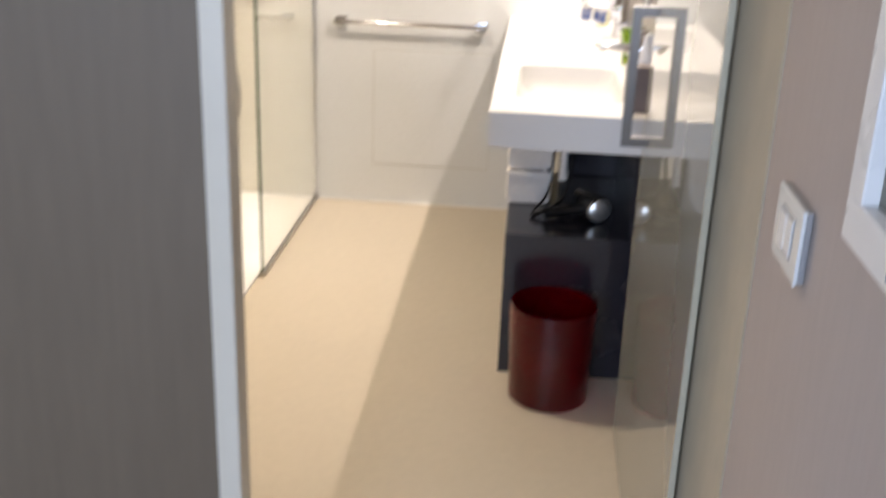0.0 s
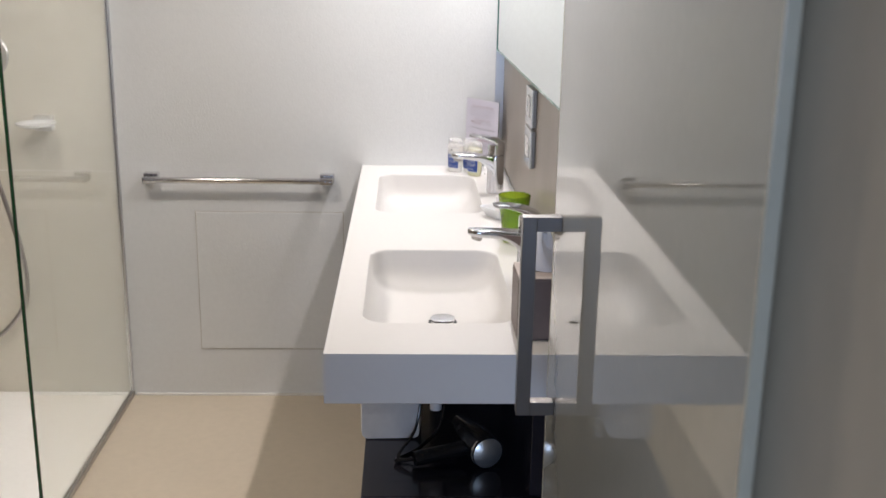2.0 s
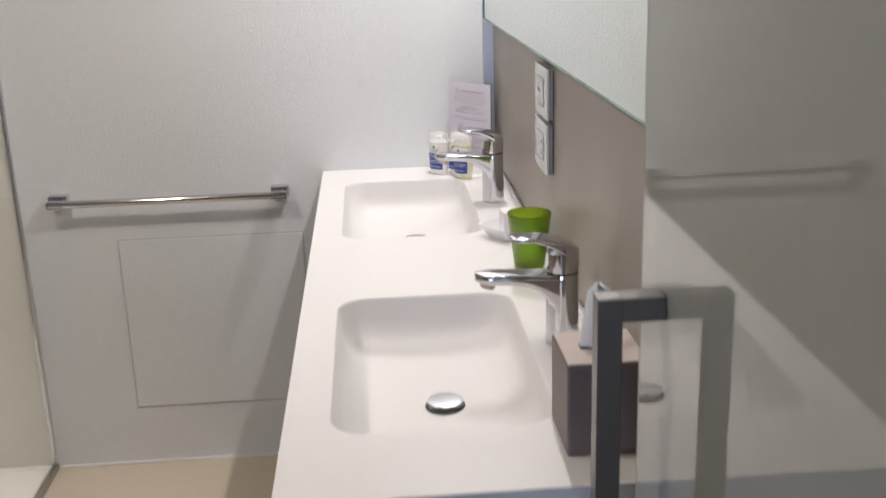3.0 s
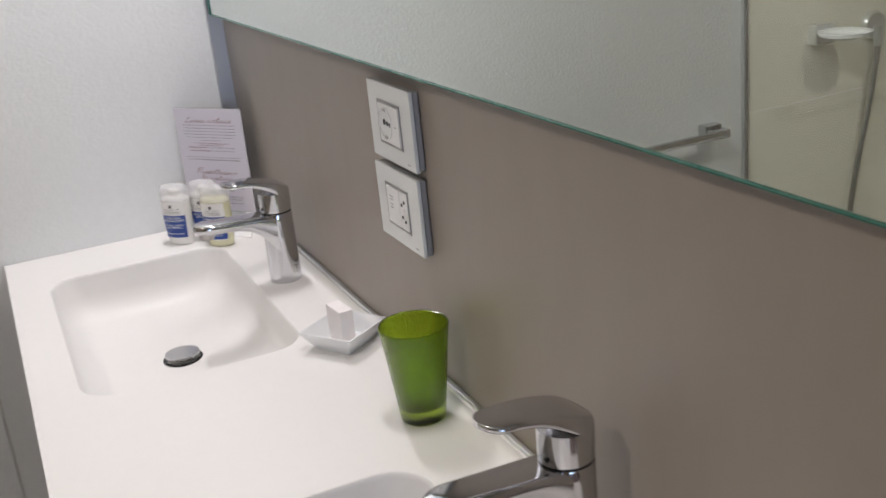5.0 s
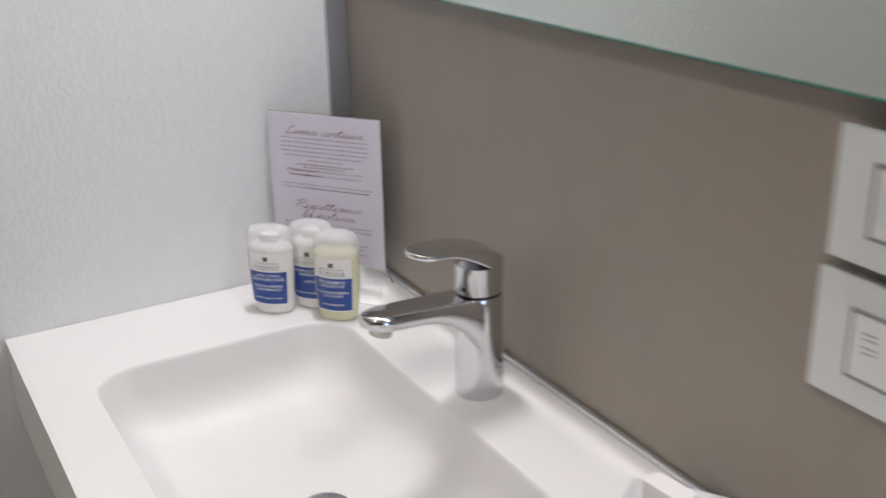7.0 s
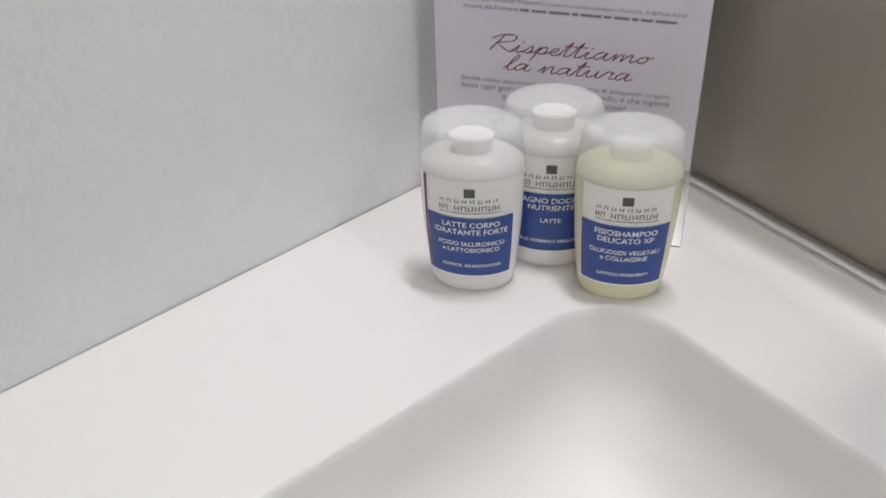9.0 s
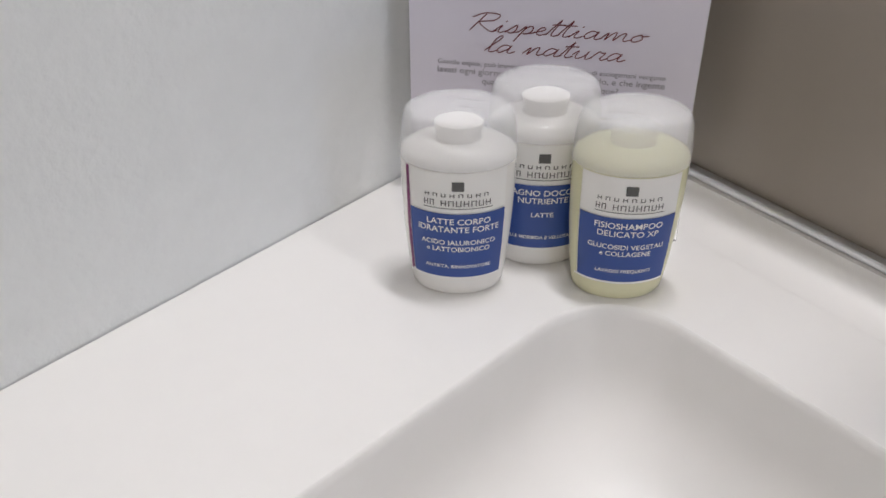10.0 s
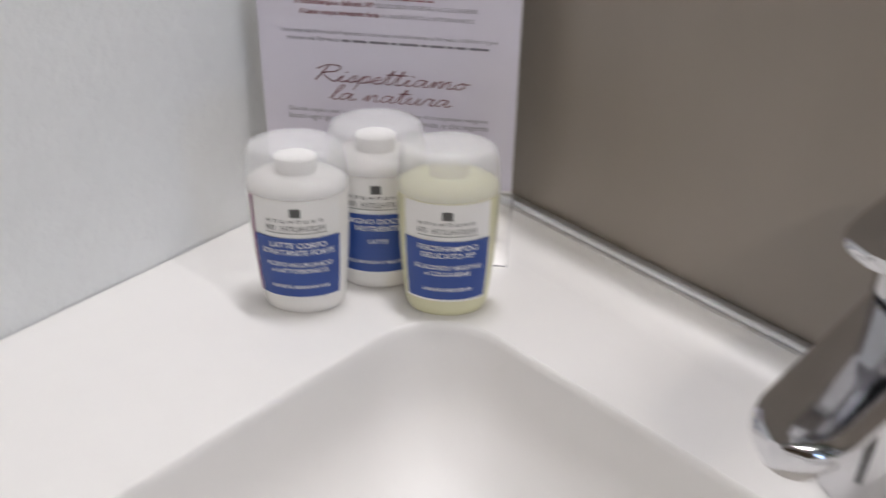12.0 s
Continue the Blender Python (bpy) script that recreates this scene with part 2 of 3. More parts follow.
def bar_row(x0, x1, y, h):
    """A flat bar standing for a line of unreadable print."""
    bm = bmesh.new()
    bm.faces.new([bm.verts.new(p) for p in ((x0, y, 0), (x1, y, 0), (x1, y + h, 0), (x0, y + h, 0))])
    return bm


# ---- setting ----
H = 0.83          # worktop height
DEPTH = 0.472     # worktop depth
LENGTH = 1.730    # worktop length
GLASS_X = -1.284  # shower screen
CEIL = 2.40


def wall(name, x0, x1, y0, y1, z0, z1, mat, label, **k):
    ob = part(name, box(x0, x1, y0, y1, z0, z1), mat, **k)
    return tagged(ob, label, "wall", kind="structure")


floor = tagged(part("floor", box(-3.1, 0.12, -3.05, 0.12, -0.1, 0.0), M_FLOOR), "seamless beige resin bathroom floor", "floor", kind="structure")
tagged(part("floor_bedroom", box(-3.1, 0.12, -7.1, -3.05, -0.1, 0.0), M_CARPET), "grey brown floor of the room outside", "floor", kind="structure")
tagged(part("ceiling", box(-3.1, 0.12, -7.1, 0.12, CEIL, CEIL + 0.1), M_CEILING), "white painted ceiling", "ceiling", kind="structure")
wall("wall_north", GLASS_X, 0.12, 0.0, 0.12, 0.0, CEIL, M_WALL, "white finely embossed wallcovering on the end wall")
wall("wall_north_shower", -2.08, GLASS_X, 0.002, 0.12, 0.0, CEIL, M_SHOWER, "smooth cream panel wall inside the shower")
wall("wall_shower_side", -2.18, -2.08, -3.008, 0.12, 0.0, CEIL, M_PANEL, "taupe side wall of the shower")
wall("wall_east", 0.0, 0.12, -2.93, 0.0, 0.0, CEIL, M_WALL, "white wall behind the vanity")
wall("wall_corridor", -0.03, 0.12, -7.0, -2.93, 0.0, CEIL, M_CORRIDOR, "lilac grey papered corridor wall")
wall("wall_entry", -3.0, -0.7845, -3.09, -3.01, 0.0, CEIL, M_ENTRY, "taupe panelled wall beside the bathroom entrance")
wall("wall_bedroom_west", -3.1, -3.0, -7.0, -3.01, 0.0, CEIL, M_CORRIDOR, "plain grey wall of the room outside")
for x0, x1, z0, z1 in ((-3.1, -2.5, 0.0, CEIL), (-0.5, 0.12, 0.0, CEIL), (-2.5, -0.5, 0.0, 0.70), (-2.5, -0.5, 2.20, CEIL)):
    wall("wall_bedroom_south", x0, x1, -7.1, -7.0, z0, z1, M_CORRIDOR, "plain grey wall round the bedroom window")
window = thing("window_1", -1.5, -7.05, 0.70, "white framed bedroom window", "window", kind="structure")
for x0, x1, z0, z1 in ((-0.999, -0.94, 0.001, 1.499), (0.94, 0.999, 0.001, 1.499), (-0.94, 0.94, 0.001, 0.06), (-0.94, 0.94, 1.44, 1.499), (-0.03, 0.03, 0.06, 1.44)):
    part("window_frame", box(x0, x1, -0.045, -0.005, z0, z1, 0.003), M_WHITEPL, window)
for x0, x1 in ((-0.94, -0.03), (0.03, 0.94)):
    part("pane", box(x0 + 0.001, x1 - 0.001, -0.027, -0.021, 0.061, 1.439), M_CLEAR, window).visible_shadow = False
tagged(part("trim_jamb_left", box(-0.784, -0.751, -3.096, -3.045, 0, CEIL, 0.002), M_JAMB), "white lacquered door jamb", "door jamb", kind="structure")
tagged(part("trim_jamb_right", loft([[(-0.078, -2.810, z), (-0.0335, -2.93, z), (-0.0005, -2.93, z), (-0.0005, -2.810, z)] for z in (0, CEIL)]), M_JAMBR), "taupe door jamb beside the glass door", "door jamb", kind="structure")

# taupe panel on the vanity wall, corner profile and worktop profile
tagged(part("wall_panel_vanity", box(-0.008, -0.001, -2.80, -0.007, 0.0, CEIL), M_PANEL), "taupe streaked laminate panel behind the vanity", "wall panel", kind="structure")
tagged(part("trim_corner", box(-0.036, -0.002, -0.006, -0.001, 0.0, CEIL, 0.0015), M_ALU), "satin aluminium corner profile", "trim", kind="structure")
tagged(part("trim_worktop", box(-0.0150, -0.0085, -LENGTH, -0.0065, H + 0.0147, H + 0.0198, 0.0012), M_ALU), "aluminium profile along the back of the worktop", "trim", kind="structure")
tagged(part("trim_floor_sealant", box(GLASS_X + 0.02, -0.01, -0.008, -0.0005, 0.0, 0.007), M_SILICONE), "white sealant line along the floor", "trim", kind="structure")

# access hatch, a thin panel with a fine joint round it
hatch = thing("access_hatch", -0.7845, 0, 0.420, "white flush access hatch in the end wall", "access hatch")
part("panel", box(-0.246, 0.246, -0.0035, -0.0005, -0.243, 0.243, 0.001), M_WALL, hatch)
for a, b, c, d in ((-0.249, 0.249, 0.2445, 0.2475), (-0.249, 0.249, -0.2475, -0.2445), (-0.249, -0.2465, -0.2445, 0.2445), (0.2465, 0.249, -0.2445, 0.2445)):
    part("joint", box(a, b, -0.002, -0.0006, c, d), M_JOINT, hatch)

# ---- vanity ----
vanity = thing("vanity_worktop", 0, 0, 0, "thick white solid-surface worktop with two moulded basins", "vanity")


def worktop():
    bm = bmesh.new()
    x0, x1 = -DEPTH, -0.001
    cells = ((-0.858, -0.001, -0.411), (-LENGTH, -0.858, -1.305))
    zt = H
    for y0, y1, cy in cells:
        cx, hx, hy = -0.260, 0.151, 0.261
        levels = ((0, 0, 0.05), (0.0006, 0.0004, 0.05), (0.0016, 0.0016, 0.05), (0.0028, 0.006, 0.05), (0.006, 0.036, 0.052), (0.010, 0.054, 0.056),
                  (0.020, 0.070, 0.060), (0.040, 0.081, 0.06), (0.060, 0.086, 0.06), (0.090, 0.0885, 0.05), (0.125, 0.090, 0.027), (0.148, 0.0905, 0.0044))
        rings = []
        for inset, drop, r in levels:
            rings.append([bm.verts.new((cx + px, cy + py, zt - drop)) for px, py in rounded(hx - inset, hy - inset, r, 10)])
        n = len(rings[0])
        for a, b in zip(rings, rings[1:]):
            for k in range(n):
                bm.faces.new((a[k], a[(k + 1) % n], b[(k + 1) % n], b[k]))
        bm.faces.new(rings[-1])
        # flat top between the rim and the cell's edge
        outer = []
        for k, (px, py) in enumerate(rounded(hx, hy, 0.05, 10)):
            q, s = divmod(k, 11)
            corner = ((x1, y1), (x0, y1), (x0, y0), (x1, y0))[q]
            X, Y = cx + px, cy + py
            if s == 5:
                X, Y = corner
            elif (s < 5) == (q in (0, 2)):
                X = corner[0]
            else:
                Y = corner[1]
            outer.append(bm.verts.new((X, Y, zt)))
        for k in range(n):
            bm.faces.new((rings[0][k], rings[0][(k + 1) % n], outer[(k + 1) % n], outer[k]))
    # front, ends and underside
    ring = lambda z, g: [bm.verts.new(p) for p in ((x0 + g, -LENGTH + g, z), (x1, -LENGTH + g, z), (x1, -0.001, z), (x0 + g, -0.001, z))]
    a, b, c = ring(zt, 0), ring(zt - 0.094, 0), ring(zt - 0.096, 0.002)
    for u, v in ((a, b), (b, c)):
        for k in range(4):
            bm.faces.new((u[k], u[(k + 1) % 4], v[(k + 1) % 4], v[k]))
    bm.faces.new(c)
    bmesh.ops.remove_doubles(bm, verts=bm.verts, dist=0.0002)
    return bm


top_ob = part("worktop", worktop(), M_SOLID, vanity, smooth=True)
for p in top_ob.data.polygons:
    p.use_smooth = p.normal.z < 0.9999
UPSTAND = ((-0.046, 0.0002), (-0.036, 0.0006), (-0.028, 0.0022), (-0.022, 0.0052), (-0.0185, 0.0095), (-0.0175, 0.0145), (-0.0085, 0.0145), (-0.0085, 0.0002))
part("upstand", loft([[(x, y, H + z) for x, z in UPSTAND] for y in (-LENGTH + 0.0005, -0.0068)]), M_SOLID, vanity, "low coved upstand along the back", True)
for cy in (-0.405, -1.307):
    w = part("waste", place(lathe(((0.004, 0.004), (0.020, 0.0042), (0.0265, 0.0035), (0.0275, 0.0015), (0.027, -0.0005), (0.024, -0.003)), 40), pose(-0.245, cy, H - 0.083)), M_WASTE, vanity, "chrome pop-up basin waste", True)
    part("waste_ring", place(lathe(((0.031, -0.004), (0.031, 0.0), (0.026, 0.0), (0.024, -0.004)), 40), pose(-0.245, cy, H - 0.0885)), M_BLACK, w, "", True)


def tap(y):
    t = thing("basin_tap", -0.061, y, H, "chrome single-lever basin mixer tap", "tap", "taps on the vanity")
    # body, a column that runs into the spout
    part("body", lathe(((0.0255, 0), (0.0258, 0.0015), (0.0255, 0.004), (0.0250, 0.03), (0.0247, 0.06), (0.0246, 0.10), (0.0246, 0.1125), (0.0238, 0.1140)), 48), M_CHROME, t, "", True)
    rings = []
    for u in range(25):
        f = u / 24
        x = -0.002 - 0.131 * f
        top = 0.1135 + 0.006 * f
        thick = 0.0165 + 0.062 * max(0.0, 1 - f / 0.62) ** 3.0
        hw = 0.0235 - 0.0042 * f
        if f > 0.80:
            hw *= math.sqrt(max(0.03, 1 - ((f - 0.80) / 0.203) ** 2))
        if f > 0.90:
            thick *= 1 - 2.2 * (f - 0.90)
        rings.append([(x, py, top - thick / 2 + pz) for py, pz in rounded(hw, thick / 2, min(0.007, hw * 0.9, thick * 0.45), 5)])
    part("spout", loft(rings), M_CHROME, t, "", True)
    part("aerator", place(lathe(((0.0118, 0.004), (0.0118, -0.007), (0.0105, -0.0095), (0.0085, -0.009)), 28), pose(-0.112, 0, 0.1035, 0, 14)), M_STEEL, t, "steel aerator", True)
    part("seam", lathe(((0.0236, 0.1138), (0.0240, 0.1141), (0.0240, 0.1157), (0.0234, 0.1160)), 48), M_BLACK, t, "dark joint under the lever", True)
    part("collar", lathe(((0.0238, 0.1160), (0.0246, 0.1170), (0.0245, 0.134), (0.0240, 0.146)), 48), M_CHROME, t, "", True)
    rings = []
    for u in range(25):
        f = u / 24
        x = 0.0252 - 0.1060 * f
        thick = 0.0235 * max(0.0, 1 - f / 0.75) ** 1.5 + 0.0060
        top = 0.1545 + 0.0205 * f + 0.0060 * math.sin(math.pi * min(1.0, f * 1.15))
        hw = 0.0249 - 0.0045 * f
        if f < 0.235:
            hw *= math.sqrt(max(0.02, 1 - ((0.235 - f) / 0.238) ** 2))
            top -= 0.004 * ((0.235 - f) / 0.235) ** 2
        if f > 0.82:
            hw *= math.sqrt(max(0.05, 1 - ((f - 0.82) / 0.186) ** 2))
        rings.append([(x, py, top - thick / 2 + pz) for py, pz in rounded(hw, thick / 2, min(0.0034, thick * 0.4, hw * 0.8), 4)])
    part("lever", loft(rings), M_CHROME, t, "flat chrome lever", True)
    for z, r in ((0.0905, 0.0021), (0.1235, 0.0023)):
        part("mark", place(lathe(((r, 0), (r, 0.0008)), 14), pose(-0.0232, -0.0085, z, 0, -90, 20)), M_BLACK, t)
    part("overflow_slot", place(box(-0.0022, 0.0022, -0.0006, 0.0006, -0.006, 0.006, 0.0004), pose(0.0105, -0.0233, 0.020, 0, 0, 22)), M_SATIN, t, "small bright slot on the body")
    return t


tap(-0.404)
tap(-1.293)

# ---- mirror and lamp ----
MX = -0.035
mirror = thing("mirror", MX, -0.041, 1.2208, "large frameless wall mirror with a polished green edge", "mirror", rz=0.55)
part("silvering", box(-0.0002, 0.0008, -1.80, 0, 0, 0.68), M_MIRROR, mirror)
part("backing", box(0.0012, 0.010, -1.79, -0.02, 0.02, 0.66), M_ALU, mirror)
for y0, y1, z0, z1 in ((-1.802, 0.002, -0.0015, -0.0002), (-1.802, 0.002, 0.6802, 0.6825), (0.0002, 0.0025, 0, 0.68), (-1.8025, -1.8002, 0, 0.68)):
    part("edge", box(-0.0025, 0.0025, y0, y1, z0, z1), M_MIRROREDGE, mirror)
for lamp_y in LAMP_Y:
    lamp = thing("mirror_lamp", -0.045, lamp_y, 1.96, "slim aluminium lamp above the mirror", "lamp", "lamps above the mirror")
    part("housing", box(-0.045, 0.036, -0.14, 0.14, 0.0, 0.03, 0.004), M_ALU, lamp)
    part("diffuser", box(-0.030, -0.004, -0.125, 0.125, -0.006, -0.001), M_GLOW, lamp)
spot = thing("ceiling_downlight", -1.30, -1.50, CEIL, "round recessed ceiling downlight", "lamp")
part("ring", place(lathe(((0.085, 0), (0.085, -0.006), (0.075, -0.008), (0.072, -0.001)), 32), pose(0, 0, 0)), M_WHITEPL, spot, "", True)
part("lens", place(lathe(((0.071, -0.001), (0.071, -0.004), (0.03, -0.005)), 32), pose(0, 0, 0)), M_GLOW, spot, "", True)

# ---- electrical plates ----
def wall_plate(name, m, label, kind):
    """Rectangular plate lying in its own x-z plane, facing -y."""
    t = thing(name, 0, 0, 0, label, "socket" if kind in ("socket", "aux") else "switch")
    t.matrix_world = m
    part("base", box(-0.0635, 0.0635, -0.0085, -0.0005, -0.0455, 0.0455, 0.002), M_GREYRIM, t, "grey plate base")
    part("plate", box(-0.065, 0.065, -0.0135, -0.0085, -0.0465, 0.0465, 0.0014), M_PLATEGLASS, t, "white glass cover plate")
    for a, b, c, d in ((-0.0345, 0.0345, 0.0235, 0.0262), (-0.0345, 0.0345, -0.0262, -0.0235), (-0.0345, -0.0318, -0.0235, 0.0235), (0.0318, 0.0345, -0.0235, 0.0235)):
        part("inner_frame", box(a, b, -0.0146, -0.0136, c, d, 0.0003), M_GREYRIM, t, "grey inner frame")
    if kind == "socket":
        part("module", box(-0.0312, 0.0105, -0.0152, -0.0136, -0.0230, 0.0230, 0.0006), M_WHITEPL, t)
        part("module", box(0.0112, 0.0312, -0.0158, -0.0136, -0.0230, 0.0230, 0.0006), M_WHITEPL, t, "narrow blank module")
        part("rim", place(lathe(((0.0200, 0), (0.0198, 0.0014), (0.0184, 0.0014), (0.0180, 0)), 36, False), pose(-0.0104, -0.0151, 0, 90)), M_WHITEPL, t, "round socket rim", True)
        part("well", place(lathe(((0.0179, 0), (0.0176, 0.0003)), 36), pose(-0.0104, -0.01522, 0, 90)), M_PLATEGLASS, t, "shallow round socket well", True)
        for px, pz, r in ((-0.0125, 0.0015, 0.0036), (-0.0035, 0.0008, 0.0031), (0.0042, 0.0, 0.0026)):
            part("hole", place(lathe(((r, 0), (r, 0.0006)), 16), pose(px, -0.0155, pz, 90)), M_BLACK, t)
        for pz in (0.0165, -0.0165):
            part("contact", box(-0.0142, -0.0066, -0.0168, -0.0155, pz - 0.0020, pz + 0.0020, 0.0005), M_STEEL, t, "metal earth contact")
        part("mark", box(0.0185, 0.0245, -0.0161, -0.0159, -0.0004, 0.0004), M_GREYRIM, t)
    elif kind == "aux":
        part("module", box(-0.0312, 0.0085, -0.0152, -0.0136, -0.0230, 0.0230, 0.0006), M_WHITEPL, t)
        part("module", box(0.0092, 0.0312, -0.0150, -0.0136, -0.0230, 0.0230, 0.0006), M_WHITEPL, t)
        for px, pz in ((0.0238, 0.0120), (0.0160, 0.0075), (0.0160, -0.0075), (0.0238, -0.0120)):
            part("hole", place(lathe(((0.0020, 0), (0.0020, 0.0006)), 14), pose(px, -0.0152, pz, 90)), M_BLACK, t)
        part("button", place(lathe(((0.0042, 0), (0.0040, 0.0008), (0.0034, 0.0010)), 20), pose(0.0205, -0.0151, 0, 90)), M_SOAP, t, "small pinkish round button")
        for pz, w in ((0.0110, 0.0060), (0.0070, 0.0050), (0.0010, 0.0056), (-0.0030, 0.0048)):
            part("mark", box(-0.0160 - w, -0.0160 + w, -0.0155, -0.0153, pz, pz + 0.0010), M_GREYRIM, t)
    elif kind == "button":
        part("rocker", box(-0.0312, 0.0312, -0.0160, -0.0136, -0.0230, 0.0230, 0.001), M_WHITEPL, t)
        part("light", place(lathe(((0.0026, 0), (0.0026, 0.0006)), 14), pose(0, -0.0162, 0, 90)), M_BLACK, t)
    else:
        part("rocker", box(-0.0312, -0.0005, -0.0168, -0.0136, -0.0230, 0.0230, 0.001), M_WHITEPL, t)
        part("rocker", box(0.0005, 0.0312, -0.0160, -0.0136, -0.0230, 0.0230, 0.001), M_WHITEPL, t)
    if kind in ("socket", "aux"):
        part("maker_mark", box(0.0430, 0.0510, -0.0139, -0.01355, -0.0400, -0.0385), M_GREYRIM, t)
    return t


wall_plate("wall_socket", pose(-0.0085, -0.857, 1.1525, 0, 0, -90), "white glass socket plate with a round earthed socket", "socket")
wall_plate("wall_socket", pose(-0.0085, -0.853, 1.0505, 0, 0, -90), "white glass socket plate with small side holes", "aux")
wall_plate("wall_switch", pose(-0.2545, 0, 1.480), "white glass plate with one push button on the end wall", "button")
wall_plate("wall_switch", pose(-0.0305, -3.130, 1.023, 0, 0, -90), "white light switch plate on the corridor wall", "double")

# ---- towel rail ----
rail = thing("towel_rail", -0.878, 0, 0.784, "chrome towel rail with square end brackets", "towel rail")
part("bar", place(lathe(((0.010, -0.305), (0.010, 0.305)), 24), pose(0, -0.058, 0, 0, 90)), M_CHROME, rail, "", True)
for sx in (-1, 1):
    br = part("bracket", box(sx * 0.29 - 0.024, sx * 0.29 + 0.024, -0.030, -0.0005, -0.013, 0.017, 0.003), M_CHROME, rail, "square chrome wall bracket")
    part("arm", box(sx * 0.29 - 0.021, sx * 0.29 + 0.021, -0.066, -0.029, -0.011, 0.010, 0.003), M_CHROME, rail)

# ---- shower ----
tray = tagged(part("shower_tray", box(-2.078, GLASS_X - 0.014, -1.19, -0.001, 0.0, 0.012, 0.004), M_TRAY), "flat white shower tray", "shower tray")
screen = thing("shower_screen", GLASS_X, 0, 0, "fixed clear glass shower screen with a green edge", "shower screen")
pane = part("pane", box(-0.004, 0.004, -0.935, -0.013, 0.018, 2.05), M_CLEAR, screen)
pane.visible_shadow = False
part("edge", box(-0.0042, 0.0042, -0.939, -0.9352, 0.018, 2.05), M_GREENEDGE, screen, "dark green polished glass edge")
part("floor_channel", box(-0.012, 0.012, -0.945, -0.004, 0.0, 0.017, 0.002), M_STEEL, screen, "grey metal floor channel")
part("wall_channel", box(-0.010, 0.010, -0.012, -0.001, 0.017, 2.05, 0.002), M_ALU, screen, "aluminium wall channel")

mixer = thing("shower_mixer", -1.688, 0.002, 1.177, "round chrome concealed shower mixer with a lever", "shower mixer")
part("plate", place(lathe(((0.078, 0), (0.078, 0.004), (0.074, 0.009), (0.02, 0.011)), 48), pose(0, 0, 0, 90)), M_SATIN, mixer, "", True)
part("knob", place(lathe(((0.024, 0.008), (0.024, 0.045), (0.021, 0.049)), 28), pose(0, 0, -0.022, 90)), M_SATIN, mixer, "", True)
part("lever", place(loft([[(px, py, z) for px, py in rounded(w, 0.007, 0.006, 4)] for w, z in ((0.022, 0), (0.019, -0.04), (0.015, -0.09))]), pose(-0.014, -0.048, -0.008, -8, 0, 0)), M_SATIN, mixer, "", True)
part("diverter", place(lathe(((0.010, 0.008), (0.010, 0.022), (0.008, 0.024)), 20), pose(0.0, 0, 0.038, 90)), M_SATIN, mixer, "", True)

outlet = thing("shower_hose_outlet", -1.690, 0.002, 0.956, "round chrome hose outlet with a metal hose", "shower hose")
part("rosette", place(loft([[(px, py, z) for px, py in rounded(w, w, w * 0.98, 8)] for w, z in ((0.034, 0), (0.034, 0.012), (0.030, 0.018))]), pose(0, 0, 0, 90)), M_SATIN, outlet, "", True)
part("elbow", place(lathe(((0.011, 0), (0.011, -0.045), (0.009, -0.05)), 18), pose(0, -0.026, 0)), M_SATIN, outlet, "", True)
part("hose", tube(((0, -0.026, -0.05), (0.02, -0.028, -0.17), (0.065, -0.03, -0.37), (0.083, -0.03, -0.54), (0.045, -0.03, -0.66), (-0.06, -0.03, -0.733), (-0.18, -0.03, -0.60), (-0.225, -0.035, -0.30), (-0.235, -0.05, 0.05), (-0.215, -0.07, 0.14)), 0.0075, 10), M_STEEL, outlet, "grey metal shower hose", True)
hand = thing("hand_shower", -1.875, 0.002, 1.05, "chrome hand shower in its wall holder", "hand shower")
part("holder", box(-0.016, 0.016, -0.07, -0.001, -0.03, 0.03, 0.005), M_SATIN, hand)
part("handle", tube(((0.0, -0.072, -0.02), (0.012, -0.09, 0.09), (0.03, -0.12, 0.20)), 0.012, 12), M_SATIN, hand, "", True)
part("head", place(lathe(((0.02, 0.015), (0.045, 0.008), (0.048, 0), (0.044, -0.008)), 32), pose(0.032, -0.14, 0.215, 55)), M_SATIN, hand, "", True)
dish = thing("shower_soap_dish", -1.510, 0.002, 0.965, "white shower soap dish on a chrome wall bracket", "soap dish")
part("bracket", box(-0.03, 0.03, -0.035, -0.001, -0.028, 0.022, 0.005), M_SATIN, dish)
part("tray", place(lathe(((0.035, -0.012), (0.058, -0.004), (0.062, 0.004), (0.058, 0.005), (0.040, -0.002)), 36), pose(0, -0.095, 0.005)), M_CERAMIC, dish, "white oval tray", True)

tagged(part("trim_shower_joint", box(-2.078, GLASS_X - 0.012, 0.0005, 0.003, 0.798, 0.801), M_SILICONE), "fine horizontal joint in the shower wall", "trim", kind="structure")

# ---- glass door ----
door = thing("glass_door", -0.092, -1.873, 0, "open taupe glass door with a pale green edge", "door", rz=-0.2)
part("leaf", box(0.0, 0.010, -0.955, 0.0, 0.012, 2.08), M_DOORGLASS, door)
for y0, y1 in ((-0.960, -0.9552), (0.0002, 0.0045)):
    part("edge", box(-0.0004, 0.0104, y0, y1, 0.012, 2.08, 0.001), M_DOOREDGE, door, "pale green glass edge")
handle = part("handle", box(-0.060, -0.038, -0.085, -0.063, 0.816, 1.138, 0.001), M_HANDLE, door, "square bronzed steel pull handle")
for z in (0.816, 1.116):
    part("handle_arm", box(-0.0382, -0.0005, -0.085, -0.063, z, z + 0.022, 0.001), M_HANDLE, door)
